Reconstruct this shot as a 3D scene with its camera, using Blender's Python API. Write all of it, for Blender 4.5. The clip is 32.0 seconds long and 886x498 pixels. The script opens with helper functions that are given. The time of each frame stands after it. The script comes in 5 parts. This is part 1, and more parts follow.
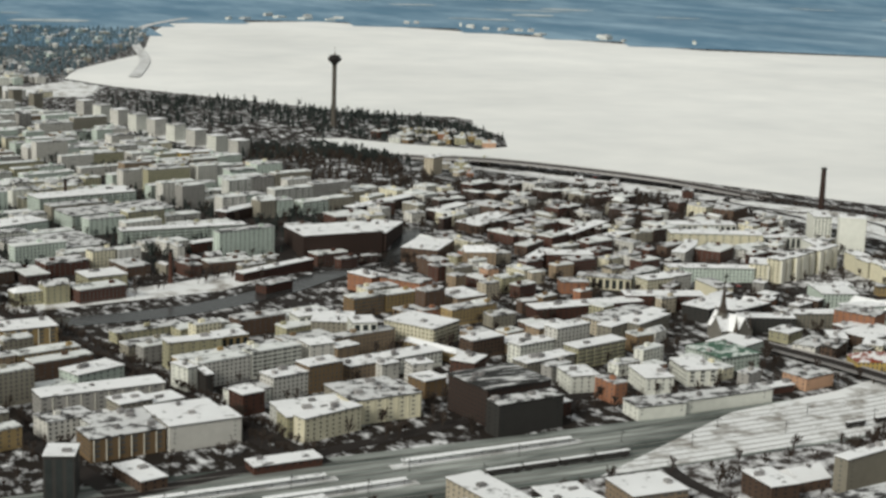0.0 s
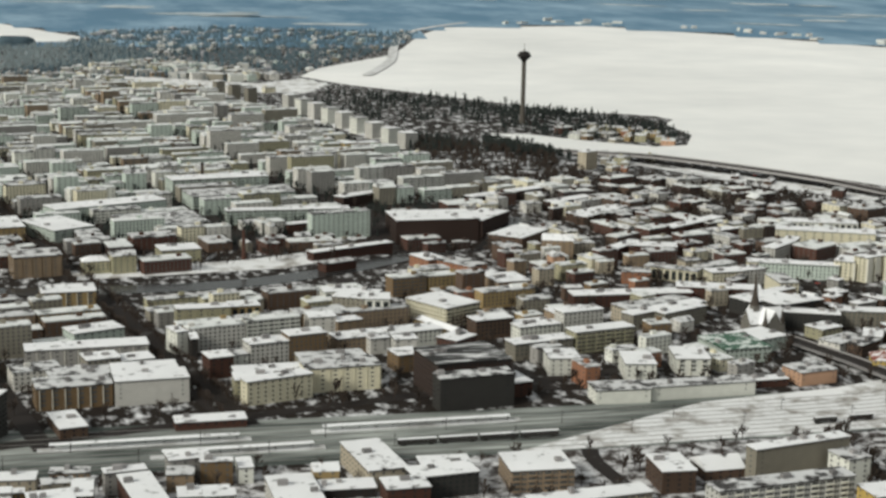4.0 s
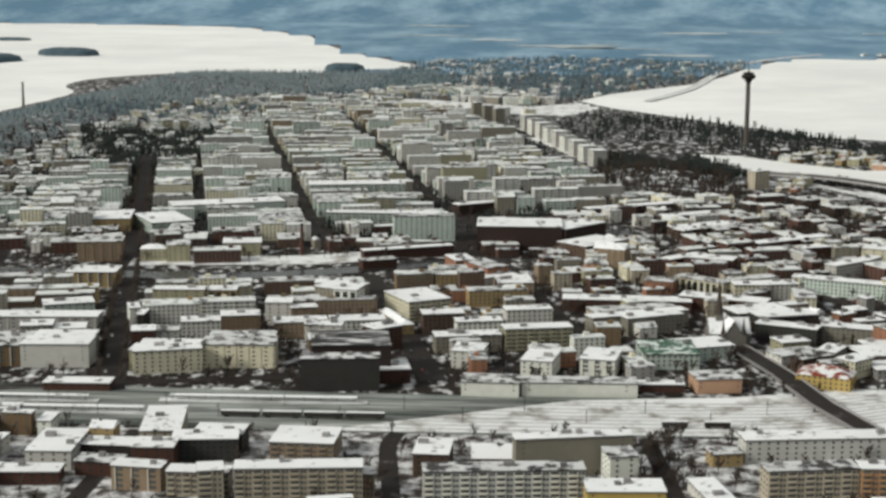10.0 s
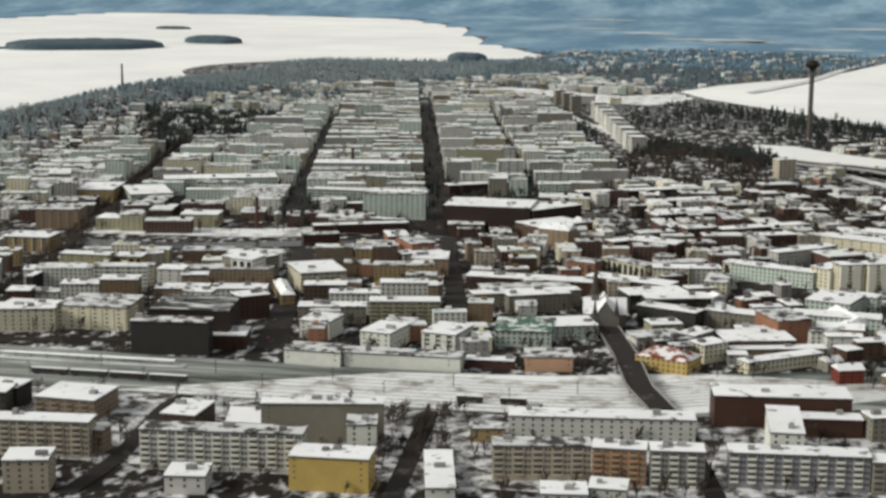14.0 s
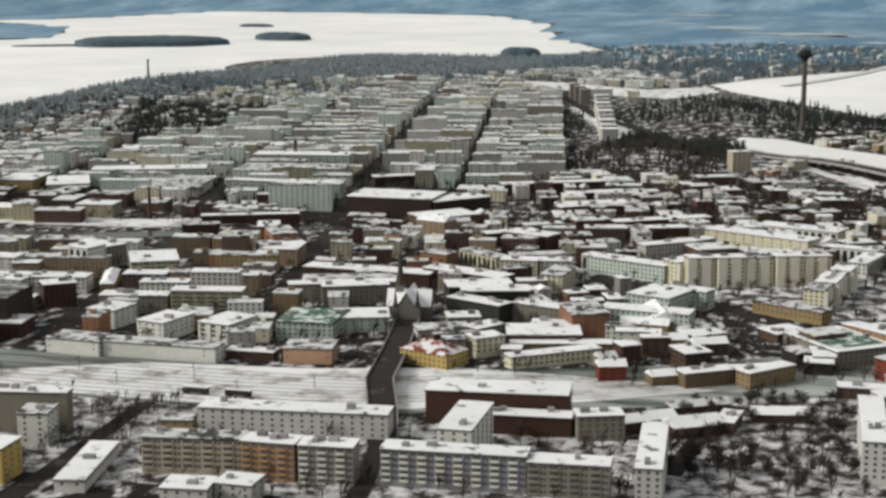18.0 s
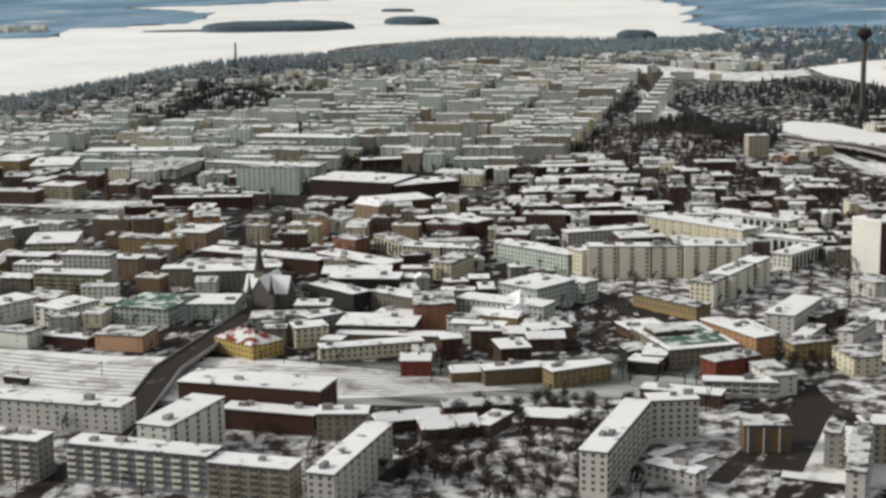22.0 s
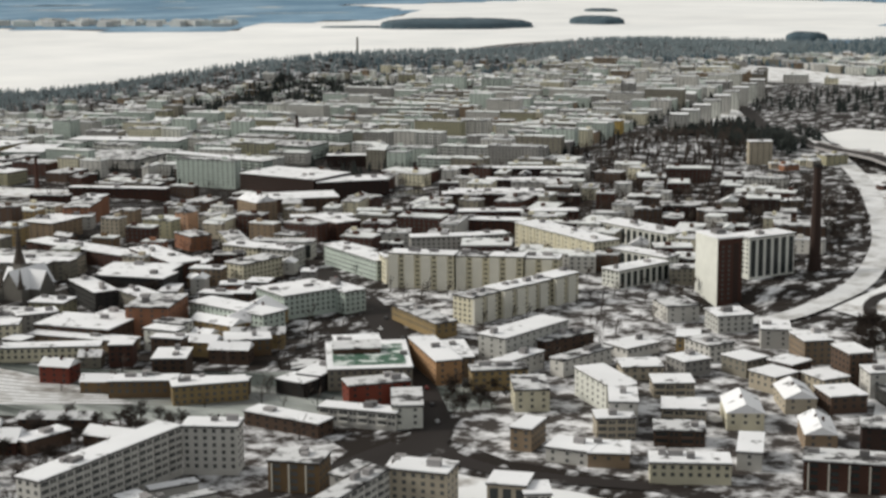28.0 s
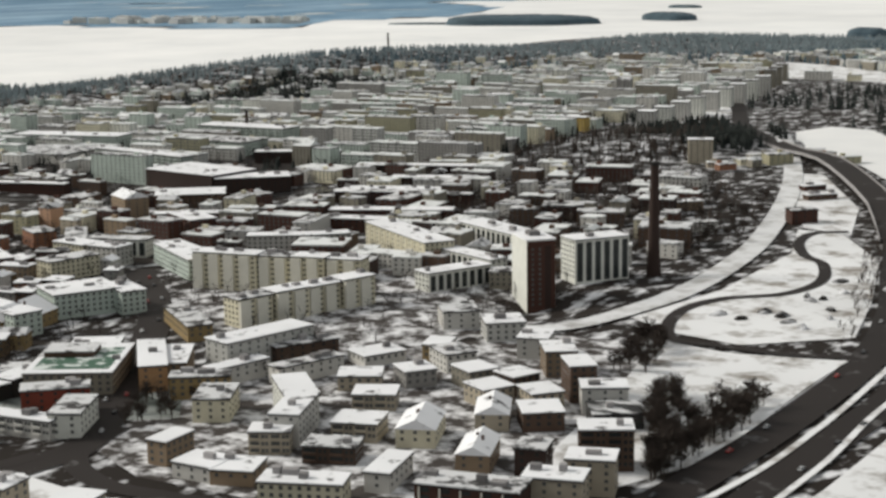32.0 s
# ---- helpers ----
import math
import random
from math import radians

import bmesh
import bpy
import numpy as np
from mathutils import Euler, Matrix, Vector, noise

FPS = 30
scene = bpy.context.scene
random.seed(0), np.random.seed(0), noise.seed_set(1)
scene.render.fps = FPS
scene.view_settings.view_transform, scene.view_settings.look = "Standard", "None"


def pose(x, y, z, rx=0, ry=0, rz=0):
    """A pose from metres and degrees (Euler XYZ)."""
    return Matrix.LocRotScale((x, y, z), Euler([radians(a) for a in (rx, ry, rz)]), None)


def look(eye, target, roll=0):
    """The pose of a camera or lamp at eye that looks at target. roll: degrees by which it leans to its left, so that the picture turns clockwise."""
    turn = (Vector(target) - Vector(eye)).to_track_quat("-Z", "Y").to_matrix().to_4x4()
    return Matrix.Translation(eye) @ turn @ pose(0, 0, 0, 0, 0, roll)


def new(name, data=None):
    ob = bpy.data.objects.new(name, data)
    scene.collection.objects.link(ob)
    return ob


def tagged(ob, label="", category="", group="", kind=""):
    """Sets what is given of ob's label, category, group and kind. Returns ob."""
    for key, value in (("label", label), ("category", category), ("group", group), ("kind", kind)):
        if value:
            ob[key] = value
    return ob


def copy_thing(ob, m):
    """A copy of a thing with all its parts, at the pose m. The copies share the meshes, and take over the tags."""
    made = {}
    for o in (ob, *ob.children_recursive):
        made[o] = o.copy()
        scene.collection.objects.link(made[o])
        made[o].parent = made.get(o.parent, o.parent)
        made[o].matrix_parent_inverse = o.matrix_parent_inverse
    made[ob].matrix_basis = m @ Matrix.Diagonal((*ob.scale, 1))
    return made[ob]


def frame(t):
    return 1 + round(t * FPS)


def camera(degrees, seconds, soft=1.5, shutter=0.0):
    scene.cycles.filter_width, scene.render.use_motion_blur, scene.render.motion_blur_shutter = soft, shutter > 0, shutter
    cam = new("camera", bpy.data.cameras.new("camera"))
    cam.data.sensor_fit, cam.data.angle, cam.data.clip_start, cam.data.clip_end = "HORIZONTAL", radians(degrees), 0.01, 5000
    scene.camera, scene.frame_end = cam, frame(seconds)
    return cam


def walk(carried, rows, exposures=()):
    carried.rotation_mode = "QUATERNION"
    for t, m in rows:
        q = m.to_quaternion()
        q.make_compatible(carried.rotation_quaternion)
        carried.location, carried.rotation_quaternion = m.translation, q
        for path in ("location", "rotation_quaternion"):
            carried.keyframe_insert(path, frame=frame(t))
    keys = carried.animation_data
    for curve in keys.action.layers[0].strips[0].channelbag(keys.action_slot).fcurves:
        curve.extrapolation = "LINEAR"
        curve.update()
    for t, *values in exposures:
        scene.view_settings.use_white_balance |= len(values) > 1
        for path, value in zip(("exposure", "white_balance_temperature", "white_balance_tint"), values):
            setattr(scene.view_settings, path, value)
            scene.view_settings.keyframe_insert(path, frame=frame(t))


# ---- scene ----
def eye(x, y, z, yaw, pitch, roll):
    """The camera's pose: yaw to the left of +y, pitch up, roll, in degrees."""
    return Matrix.Translation((x, y, z)) @ Euler((0, 0, radians(yaw))).to_matrix().to_4x4() @ pose(0, 0, 0, 90 + pitch) @ pose(0, 0, 0, 0, 0, roll)


cam = camera(31.284, 32.0, soft=2.9)
walk(cam, [
    (0, eye(-322.3, 90.5, 188.5, -27.332, -11.724, 1.913)),
    (0.5, eye(-305.2, 82.1, 187.5, -25.695, -11.616, 1.788)),
    (1, eye(-288.4, 73.6, 186.5, -24.064, -11.619, 1.464)),
    (1.5, eye(-271.8, 64.5, 185.1, -22.632, -11.500, 1.181)),
    (2, eye(-254.6, 55.6, 183.8, -20.961, -11.405, 1.029)),
    (2.5, eye(-236.9, 48.0, 182.6, -19.205, -11.447, 1.194)),
    (3, eye(-219.2, 41.8, 181.4, -17.513, -11.510, 1.298)),
    (3.5, eye(-201.6, 36.7, 180.4, -15.863, -11.697, 1.296)),
    (5.5, eye(-130.4, 16.5, 175.7, -10.393, -11.091, 0.659)),
    (6, eye(-112.1, 12.7, 174.6, -8.973, -10.930, 0.749)),
    (6.5, eye(-93.6, 8.8, 173.5, -7.555, -10.759, 0.911)),
    (7, eye(-75.2, 5.7, 172.2, -6.146, -10.588, 1.137)),
    (7.5, eye(-56.6, 2.9, 170.9, -4.618, -10.512, 0.962)),
    (8, eye(-37.8, 1.5, 169.6, -3.077, -10.507, 0.664)),
    (8.5, eye(-19.3, 0.8, 167.9, -1.534, -10.462, 0.438)),
    (9, eye(0.0, 0.0, 165.8, 0.000, -10.375, 0.315)),
    (9.5, eye(19.1, 0.3, 163.7, 1.407, -10.403, 0.209)),
    (10, eye(38.5, 0.6, 161.8, 2.713, -10.310, 0.274)),
    (10.5, eye(57.6, 1.7, 160.3, 3.873, -10.477, 0.556)),
    (11, eye(75.0, 4.3, 158.7, 4.969, -10.466, 0.654)),
    (11.5, eye(93.0, 7.9, 156.7, 5.928, -10.442, 0.519)),
    (12, eye(110.6, 12.0, 154.9, 6.883, -10.393, 0.256)),
    (12.5, eye(129.4, 13.9, 153.3, 7.928, -10.356, 0.135)),
    (13, eye(147.1, 17.7, 152.0, 8.949, -10.352, 0.175)),
    (13.5, eye(164.7, 21.8, 150.7, 9.874, -10.401, 0.349)),
    (14, eye(182.4, 26.5, 149.5, 10.675, -10.415, 0.475)),
    (14.5, eye(200.1, 31.3, 148.5, 11.413, -10.290, 0.296)),
    (15, eye(217.3, 36.3, 147.6, 12.028, -10.291, -0.041)),
    (15.5, eye(234.0, 42.2, 146.3, 12.654, -10.301, -0.369)),
    (17.5, eye(298.8, 70.2, 142.9, 15.626, -10.375, 0.037)),
    (18, eye(314.0, 78.2, 142.0, 16.093, -10.442, -0.121)),
    (18.5, eye(329.4, 86.7, 141.3, 16.567, -10.441, -0.435)),
    (19, eye(343.2, 94.6, 140.4, 17.502, -10.532, -0.580)),
    (19.5, eye(358.5, 102.4, 139.6, 18.465, -10.545, -0.417)),
    (20, eye(372.5, 111.5, 138.8, 19.239, -10.538, -0.206)),
    (20.5, eye(386.8, 121.4, 137.5, 20.344, -10.500, -0.181)),
    (21, eye(400.7, 131.4, 136.5, 21.533, -10.586, -0.205)),
    (21.5, eye(414.2, 142.4, 135.6, 22.609, -10.744, -0.483)),
    (22, eye(427.5, 152.7, 134.5, 23.526, -10.858, -0.824)),
    (22.5, eye(440.8, 163.1, 133.9, 24.500, -10.873, -0.895)),
    (23, eye(454.4, 172.5, 133.3, 25.459, -10.801, -0.912)),
    (23.5, eye(467.4, 183.1, 132.4, 26.447, -10.820, -0.821)),
    (24, eye(480.0, 194.2, 131.5, 27.355, -10.717, -0.637)),
    (24.5, eye(492.3, 205.2, 130.2, 28.229, -10.530, -0.603)),
    (25, eye(504.4, 215.9, 129.3, 28.986, -10.544, -0.773)),
    (25.5, eye(516.5, 227.2, 128.8, 29.858, -10.681, -1.011)),
    (27.5, eye(559.5, 274.6, 124.3, 33.301, -10.678, -0.512)),
    (28, eye(570.0, 286.8, 123.6, 33.989, -10.656, -0.516)),
    (28.5, eye(580.0, 297.9, 123.0, 34.478, -10.548, -0.728)),
    (29, eye(590.6, 309.4, 122.3, 34.795, -10.463, -0.870)),
    (29.5, eye(601.1, 321.3, 121.6, 35.235, -10.456, -0.582)),
    (30, eye(611.4, 332.6, 120.8, 35.901, -10.482, -0.461)),
    (30.5, eye(621.7, 343.2, 120.1, 36.706, -10.470, -0.369)),
    (31, eye(631.4, 355.5, 119.3, 37.574, -10.478, -0.387)),
    (31.5, eye(640.5, 367.6, 118.5, 38.309, -10.556, -0.455)),
    (32, eye(649.6, 379.3, 117.8, 39.012, -10.650, -0.811)),
], exposures=[(0, -0.13, 6500, 3), (3, -0.08, 6500, 3), (8, 0.0, 6500, 3), (14, 0.03, 6500, 5), (20, 0.03, 6500, 7), (32, 0.03, 6500, 7)])

# ---- light: a bright overcast winter day ----
world = bpy.data.worlds.new("sky")
scene.world = world
world.use_nodes = True
wn, wl = world.node_tree.nodes, world.node_tree.links
sky = wn.new("ShaderNodeTexSky")
sky.sky_type, sky.sun_disc = "NISHITA", False
sky.sun_elevation, sky.sun_rotation, sky.air_density, sky.dust_density = radians(30), radians(295), 1.0, 3.0
soft_sky = wn.new("ShaderNodeMixRGB")
soft_sky.inputs[0].default_value = 0.75
soft_sky.inputs[2].default_value = (10.5, 10.5, 10.3, 1)
wl.new(sky.outputs[0], soft_sky.inputs[1])
wl.new(soft_sky.outputs[0], wn["Background"].inputs[0])
wn["Background"].inputs[1].default_value = 0.053
sun = new("sun", bpy.data.lights.new("sun", "SUN"))
sun.data.energy, sun.data.angle, sun.data.color = 3.15, radians(20), (1.0, 0.95, 0.88)
sun.matrix_world = look((0, 0, 0), (0.78, 0.36, -0.52))


# ---- materials ----
def surface(name, colour, rough=0.85, vary=0.12, size=3.0, coarse=25.0, bump=0.0, spread=0.0, metal=0.0):
    """A painted, cast or natural surface: grain and larger stains, and a tone of its own for each object."""
    m = bpy.data.materials.new(name)
    m.use_nodes = True
    n, l = m.node_tree.nodes, m.node_tree.links
    b = n["Principled BSDF"]
    b.inputs["Roughness"].default_value, b.inputs["Metallic"].default_value = rough, metal
    b.inputs["Specular IOR Level"].default_value = 0.25
    pos = n.new("ShaderNodeNewGeometry")
    fine, wide = n.new("ShaderNodeTexNoise"), n.new("ShaderNodeTexNoise")
    fine.inputs["Scale"].default_value, wide.inputs["Scale"].default_value = 1 / size, 1 / coarse
    fine.inputs["Detail"].default_value = wide.inputs["Detail"].default_value = 4
    for t in (fine, wide):
        l.new(pos.outputs["Position"], t.inputs["Vector"])
    mixed = n.new("ShaderNodeMath")
    mixed.operation = "ADD"
    l.new(fine.outputs["Fac"], mixed.inputs[0])
    l.new(wide.outputs["Fac"], mixed.inputs[1])
    span = n.new("ShaderNodeMapRange")
    span.inputs["From Min"].default_value, span.inputs["From Max"].default_value = 0.6, 1.4
    span.inputs["To Min"].default_value, span.inputs["To Max"].default_value = 1 - vary, 1 + vary
    l.new(mixed.outputs[0], span.inputs["Value"])
    value = span.outputs[0]
    if spread:
        info, tone, both = n.new("ShaderNodeObjectInfo"), n.new("ShaderNodeMapRange"), n.new("ShaderNodeMath")
        tone.inputs["To Min"].default_value, tone.inputs["To Max"].default_value = 1 - spread, 1 + spread
        l.new(info.outputs["Random"], tone.inputs["Value"])
        both.operation = "MULTIPLY"
        l.new(tone.outputs[0], both.inputs[0])
        l.new(value, both.inputs[1])
        value = both.outputs[0]
    tint = n.new("ShaderNodeHueSaturation")
    tint.inputs["Color"].default_value = (*colour, 1)
    l.new(value, tint.inputs["Value"])
    l.new(tint.outputs[0], b.inputs["Base Color"])
    if bump:
        bp = n.new("ShaderNodeBump")
        bp.inputs["Distance"].default_value = bump
        l.new(fine.outputs["Fac"], bp.inputs["Height"])
        l.new(bp.outputs[0], b.inputs["Normal"])
    return m


def patched(name, colour, under, cover=0.6, size=14.0, fine=2.5, sharp=0.06, rough=0.8, stretch=(1, 1, 1)):
    """One cover over another in uneven patches: snow on roofing, slush on asphalt."""
    m = bpy.data.materials.new(name)
    m.use_nodes = True
    n, l = m.node_tree.nodes, m.node_tree.links
    b = n["Principled BSDF"]
    b.inputs["Roughness"].default_value = rough
    b.inputs["Specular IOR Level"].default_value = 0.2
    pos, scale = n.new("ShaderNodeNewGeometry"), n.new("ShaderNodeVectorMath")
    scale.operation = "MULTIPLY"
    scale.inputs[1].default_value = stretch
    l.new(pos.outputs["Position"], scale.inputs[0])
    wide, grain, tone = n.new("ShaderNodeTexNoise"), n.new("ShaderNodeTexNoise"), n.new("ShaderNodeTexNoise")
    for t, s in ((wide, size), (grain, fine), (tone, size * 4)):
        t.inputs["Scale"].default_value, t.inputs["Detail"].default_value = 1 / s, 6
        l.new(scale.outputs[0], t.inputs["Vector"])
    add = n.new("ShaderNodeMath")
    add.operation, add.inputs[1].default_value = "MULTIPLY_ADD", 0.35
    l.new(grain.outputs["Fac"], add.inputs[0])
    l.new(wide.outputs["Fac"], add.inputs[2])
    edge = n.new("ShaderNodeMapRange")
    middle = 0.675 + (0.5 - cover) * 0.45
    edge.inputs["From Min"].default_value, edge.inputs["From Max"].default_value = middle - sharp, middle + sharp
    l.new(add.outputs[0], edge.inputs["Value"])
    mix = n.new("ShaderNodeMixRGB")
    mix.inputs[1].default_value, mix.inputs[2].default_value = (*under, 1), (*colour, 1)
    l.new(edge.outputs[0], mix.inputs[0])
    hue, span = n.new("ShaderNodeHueSaturation"), n.new("ShaderNodeMapRange")
    span.inputs["To Min"].default_value, span.inputs["To Max"].default_value = 0.8, 1.15
    l.new(tone.outputs["Fac"], span.inputs["Value"])
    l.new(span.outputs[0], hue.inputs["Value"])
    l.new(mix.outputs[0], hue.inputs["Color"])
    l.new(hue.outputs[0], b.inputs["Base Color"])
    return m


WALL = {
    "beige": surface("beige_render", (0.36, 0.315, 0.245), spread=0.12),
    "cream": surface("cream_render", (0.58, 0.54, 0.41), spread=0.1),
    "white": surface("white_render", (0.62, 0.62, 0.57), spread=0.08),
    "offwhite": surface("offwhite_render", (0.49, 0.475, 0.445), spread=0.12),
    "grey": surface("grey_render", (0.25, 0.24, 0.228), spread=0.12),
    "lightgrey": surface("light_grey_render", (0.46, 0.455, 0.43), spread=0.08),
    "bluegrey": surface("blue_grey_panels", (0.25, 0.248, 0.268), spread=0.08),
    "greybeige": surface("grey_beige_render", (0.209, 0.191, 0.154), spread=0.15),
    "greengrey": surface("green_grey_render", (0.42, 0.475, 0.43), spread=0.15),
    "tan": surface("tan_render", (0.226, 0.167, 0.113), spread=0.12),
    "brown": surface("brown_cladding", (0.077, 0.049, 0.035), spread=0.2),
    "dark": surface("dark_cladding", (0.024, 0.020, 0.018), spread=0.2),
    "darkgrey": surface("dark_grey_cladding", (0.036, 0.034, 0.032), spread=0.15),
    "brick": surface("red_brick", (0.062, 0.029, 0.021), spread=0.2, size=1.2),
    "darkbrick": surface("dark_brick", (0.036, 0.022, 0.018), spread=0.15, size=1.2),
    "red": surface("red_boards", (0.16, 0.038, 0.024), spread=0.1),
    "redorange": surface("orange_red_brick", (0.25, 0.118, 0.07), spread=0.1),
    "orange": surface("orange_render", (0.34, 0.20, 0.105), spread=0.1),
    "pinkorange": surface("peach_render", (0.43, 0.265, 0.175), spread=0.1),
    "ochre": surface("ochre_render", (0.27, 0.195, 0.095), spread=0.12),
    "ochrebrown": surface("ochre_brown_boards", (0.15, 0.10, 0.055), spread=0.12),
    "olive": surface("olive_render", (0.31, 0.29, 0.195), spread=0.1),
    "yellow": surface("yellow_render", (0.44, 0.315, 0.10), spread=0.08),
}
TONE = {"beige": "beige rendered", "cream": "cream rendered", "white": "white rendered", "offwhite": "off-white rendered", "grey": "grey rendered",
        "lightgrey": "pale grey rendered", "bluegrey": "blue-grey panelled", "greybeige": "grey-beige rendered", "greengrey": "greenish grey rendered",
        "tan": "tan rendered", "brown": "brown clad", "dark": "dark clad", "darkgrey": "dark grey clad", "brick": "red brick", "darkbrick": "dark brick",
        "red": "red boarded", "redorange": "orange-red brick", "orange": "orange rendered", "pinkorange": "peach rendered", "ochre": "ochre rendered",
        "ochrebrown": "ochre-brown boarded", "yellow": "yellow rendered", "olive": "pale olive rendered"}
SNOW_ROOF = patched("snowy_roof", (0.80, 0.80, 0.82), (0.07, 0.066, 0.066), cover=0.86, size=5, fine=1.5)
OLD_SNOW = patched("old_roof_snow", (0.70, 0.71, 0.71), (0.09, 0.09, 0.086), cover=0.74, size=7, fine=2)
THIN_SNOW = patched("thin_snow_roof", (0.60, 0.60, 0.61), (0.05, 0.047, 0.047), cover=0.60, size=5, fine=1.5)
RED_ROOF = patched("red_roof", (0.70, 0.69, 0.70), (0.20, 0.042, 0.022), cover=0.46, size=4)
GREEN_ROOF = patched("copper_roof", (0.60, 0.64, 0.62), (0.06, 0.12, 0.085), cover=0.40, size=5)
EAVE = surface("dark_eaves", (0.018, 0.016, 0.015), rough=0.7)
GLASS = surface("window_glass", (0.10, 0.102, 0.101), rough=0.2, vary=0.3)
DARK_GLASS = surface("dark_glazing", (0.03, 0.034, 0.034), rough=0.2, vary=0.3)
PALE = surface("pale_balcony", (0.62, 0.60, 0.53), vary=0.08)
HUT = surface("roof_hut_metal", (0.23, 0.22, 0.22), spread=0.4)
BRICK = WALL["brick"]
CONCRETE = surface("raw_concrete", (0.085, 0.075, 0.065), size=4)
GRANITE = surface("grey_granite", (0.15, 0.14, 0.125), size=2)
DARK_ROOF = patched("dark_roof", (0.66, 0.66, 0.67), (0.03, 0.03, 0.03), cover=0.36, size=5, fine=1.2, stretch=(0.3, 1.6, 1))
GROUND = patched("snowy_ground", (0.70, 0.70, 0.72), (0.017, 0.0125, 0.010), cover=0.28, size=6, fine=2, sharp=0.09, rough=0.95, stretch=(1, 0.55, 1))
ICE = patched("snow_on_ice", (0.87, 0.86, 0.85), (0.76, 0.76, 0.76), cover=0.6, size=160, fine=40, sharp=0.25)
ROAD = patched("slushy_road", (0.11, 0.105, 0.105), (0.022, 0.0175, 0.016), cover=0.10, size=10, fine=2)
TRACKBED = patched("snowy_trackbed", (0.40, 0.42, 0.40), (0.06, 0.07, 0.064), cover=0.45, size=14, fine=2.5, sharp=0.12, stretch=(0.12, 1, 1))
RAIL = surface("dark_rail", (0.20, 0.19, 0.18), rough=0.5)
OPEN_WATER = surface("dark_water", (0.03, 0.03, 0.03), rough=0.2)
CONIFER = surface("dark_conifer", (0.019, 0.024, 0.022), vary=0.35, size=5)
# ridge pines lightened and blued in colour for the haze before them
RIDGE_WOOD = surface("hazed_pine", (0.20, 0.24, 0.255), vary=0.3, size=9)
# forest and clearings tinted blue in the base colour to give distance haze
FAR_HAZE_WOOD = patched("far_hazed_forest", (0.27, 0.39, 0.50), (0.105, 0.205, 0.305), cover=0.36, size=90, fine=14, sharp=0.16, stretch=(0.6, 0.25, 1))
BARE = surface("bare_twigs", (0.033, 0.024, 0.019), vary=0.25, size=4)
BARK = surface("dark_bark", (0.06, 0.048, 0.04), vary=0.2)
SLUSH = patched("packed_slush", (0.68, 0.68, 0.69), (0.36, 0.35, 0.34), cover=0.66, size=14, fine=3, sharp=0.12)
SNOW = patched("field_snow", (0.76, 0.76, 0.77), (0.26, 0.235, 0.21), cover=0.70, size=13, fine=3, sharp=0.1)
COURT = patched("court_snow", (0.64, 0.635, 0.65), (0.04, 0.031, 0.027), cover=0.47, size=6, fine=1.3, sharp=0.1)
HOUSE_YARD = patched("house_yard_snow", (0.72, 0.715, 0.73), (0.05, 0.042, 0.038), cover=0.44, size=7, fine=2, sharp=0.09)
YARD = patched("trodden_snow", (0.66, 0.66, 0.68), (0.016, 0.014, 0.0125), cover=0.36, size=9, fine=3, sharp=0.1)
# clearing snow dulled and blued here, since haze lies over the far land
CLEARING = patched("hazed_clearing", (0.52, 0.57, 0.60), (0.22, 0.29, 0.34), cover=0.6, size=40, fine=10, sharp=0.15)
# suburb trees and island woods: blue air of the distance is in their colour
SUBURB_WOOD = surface("hazed_suburb_trees", (0.085, 0.125, 0.15), vary=0.35, size=8)
ISLE_WOOD = surface("hazed_island_pines", (0.06, 0.09, 0.11), vary=0.3, size=16, coarse=60)


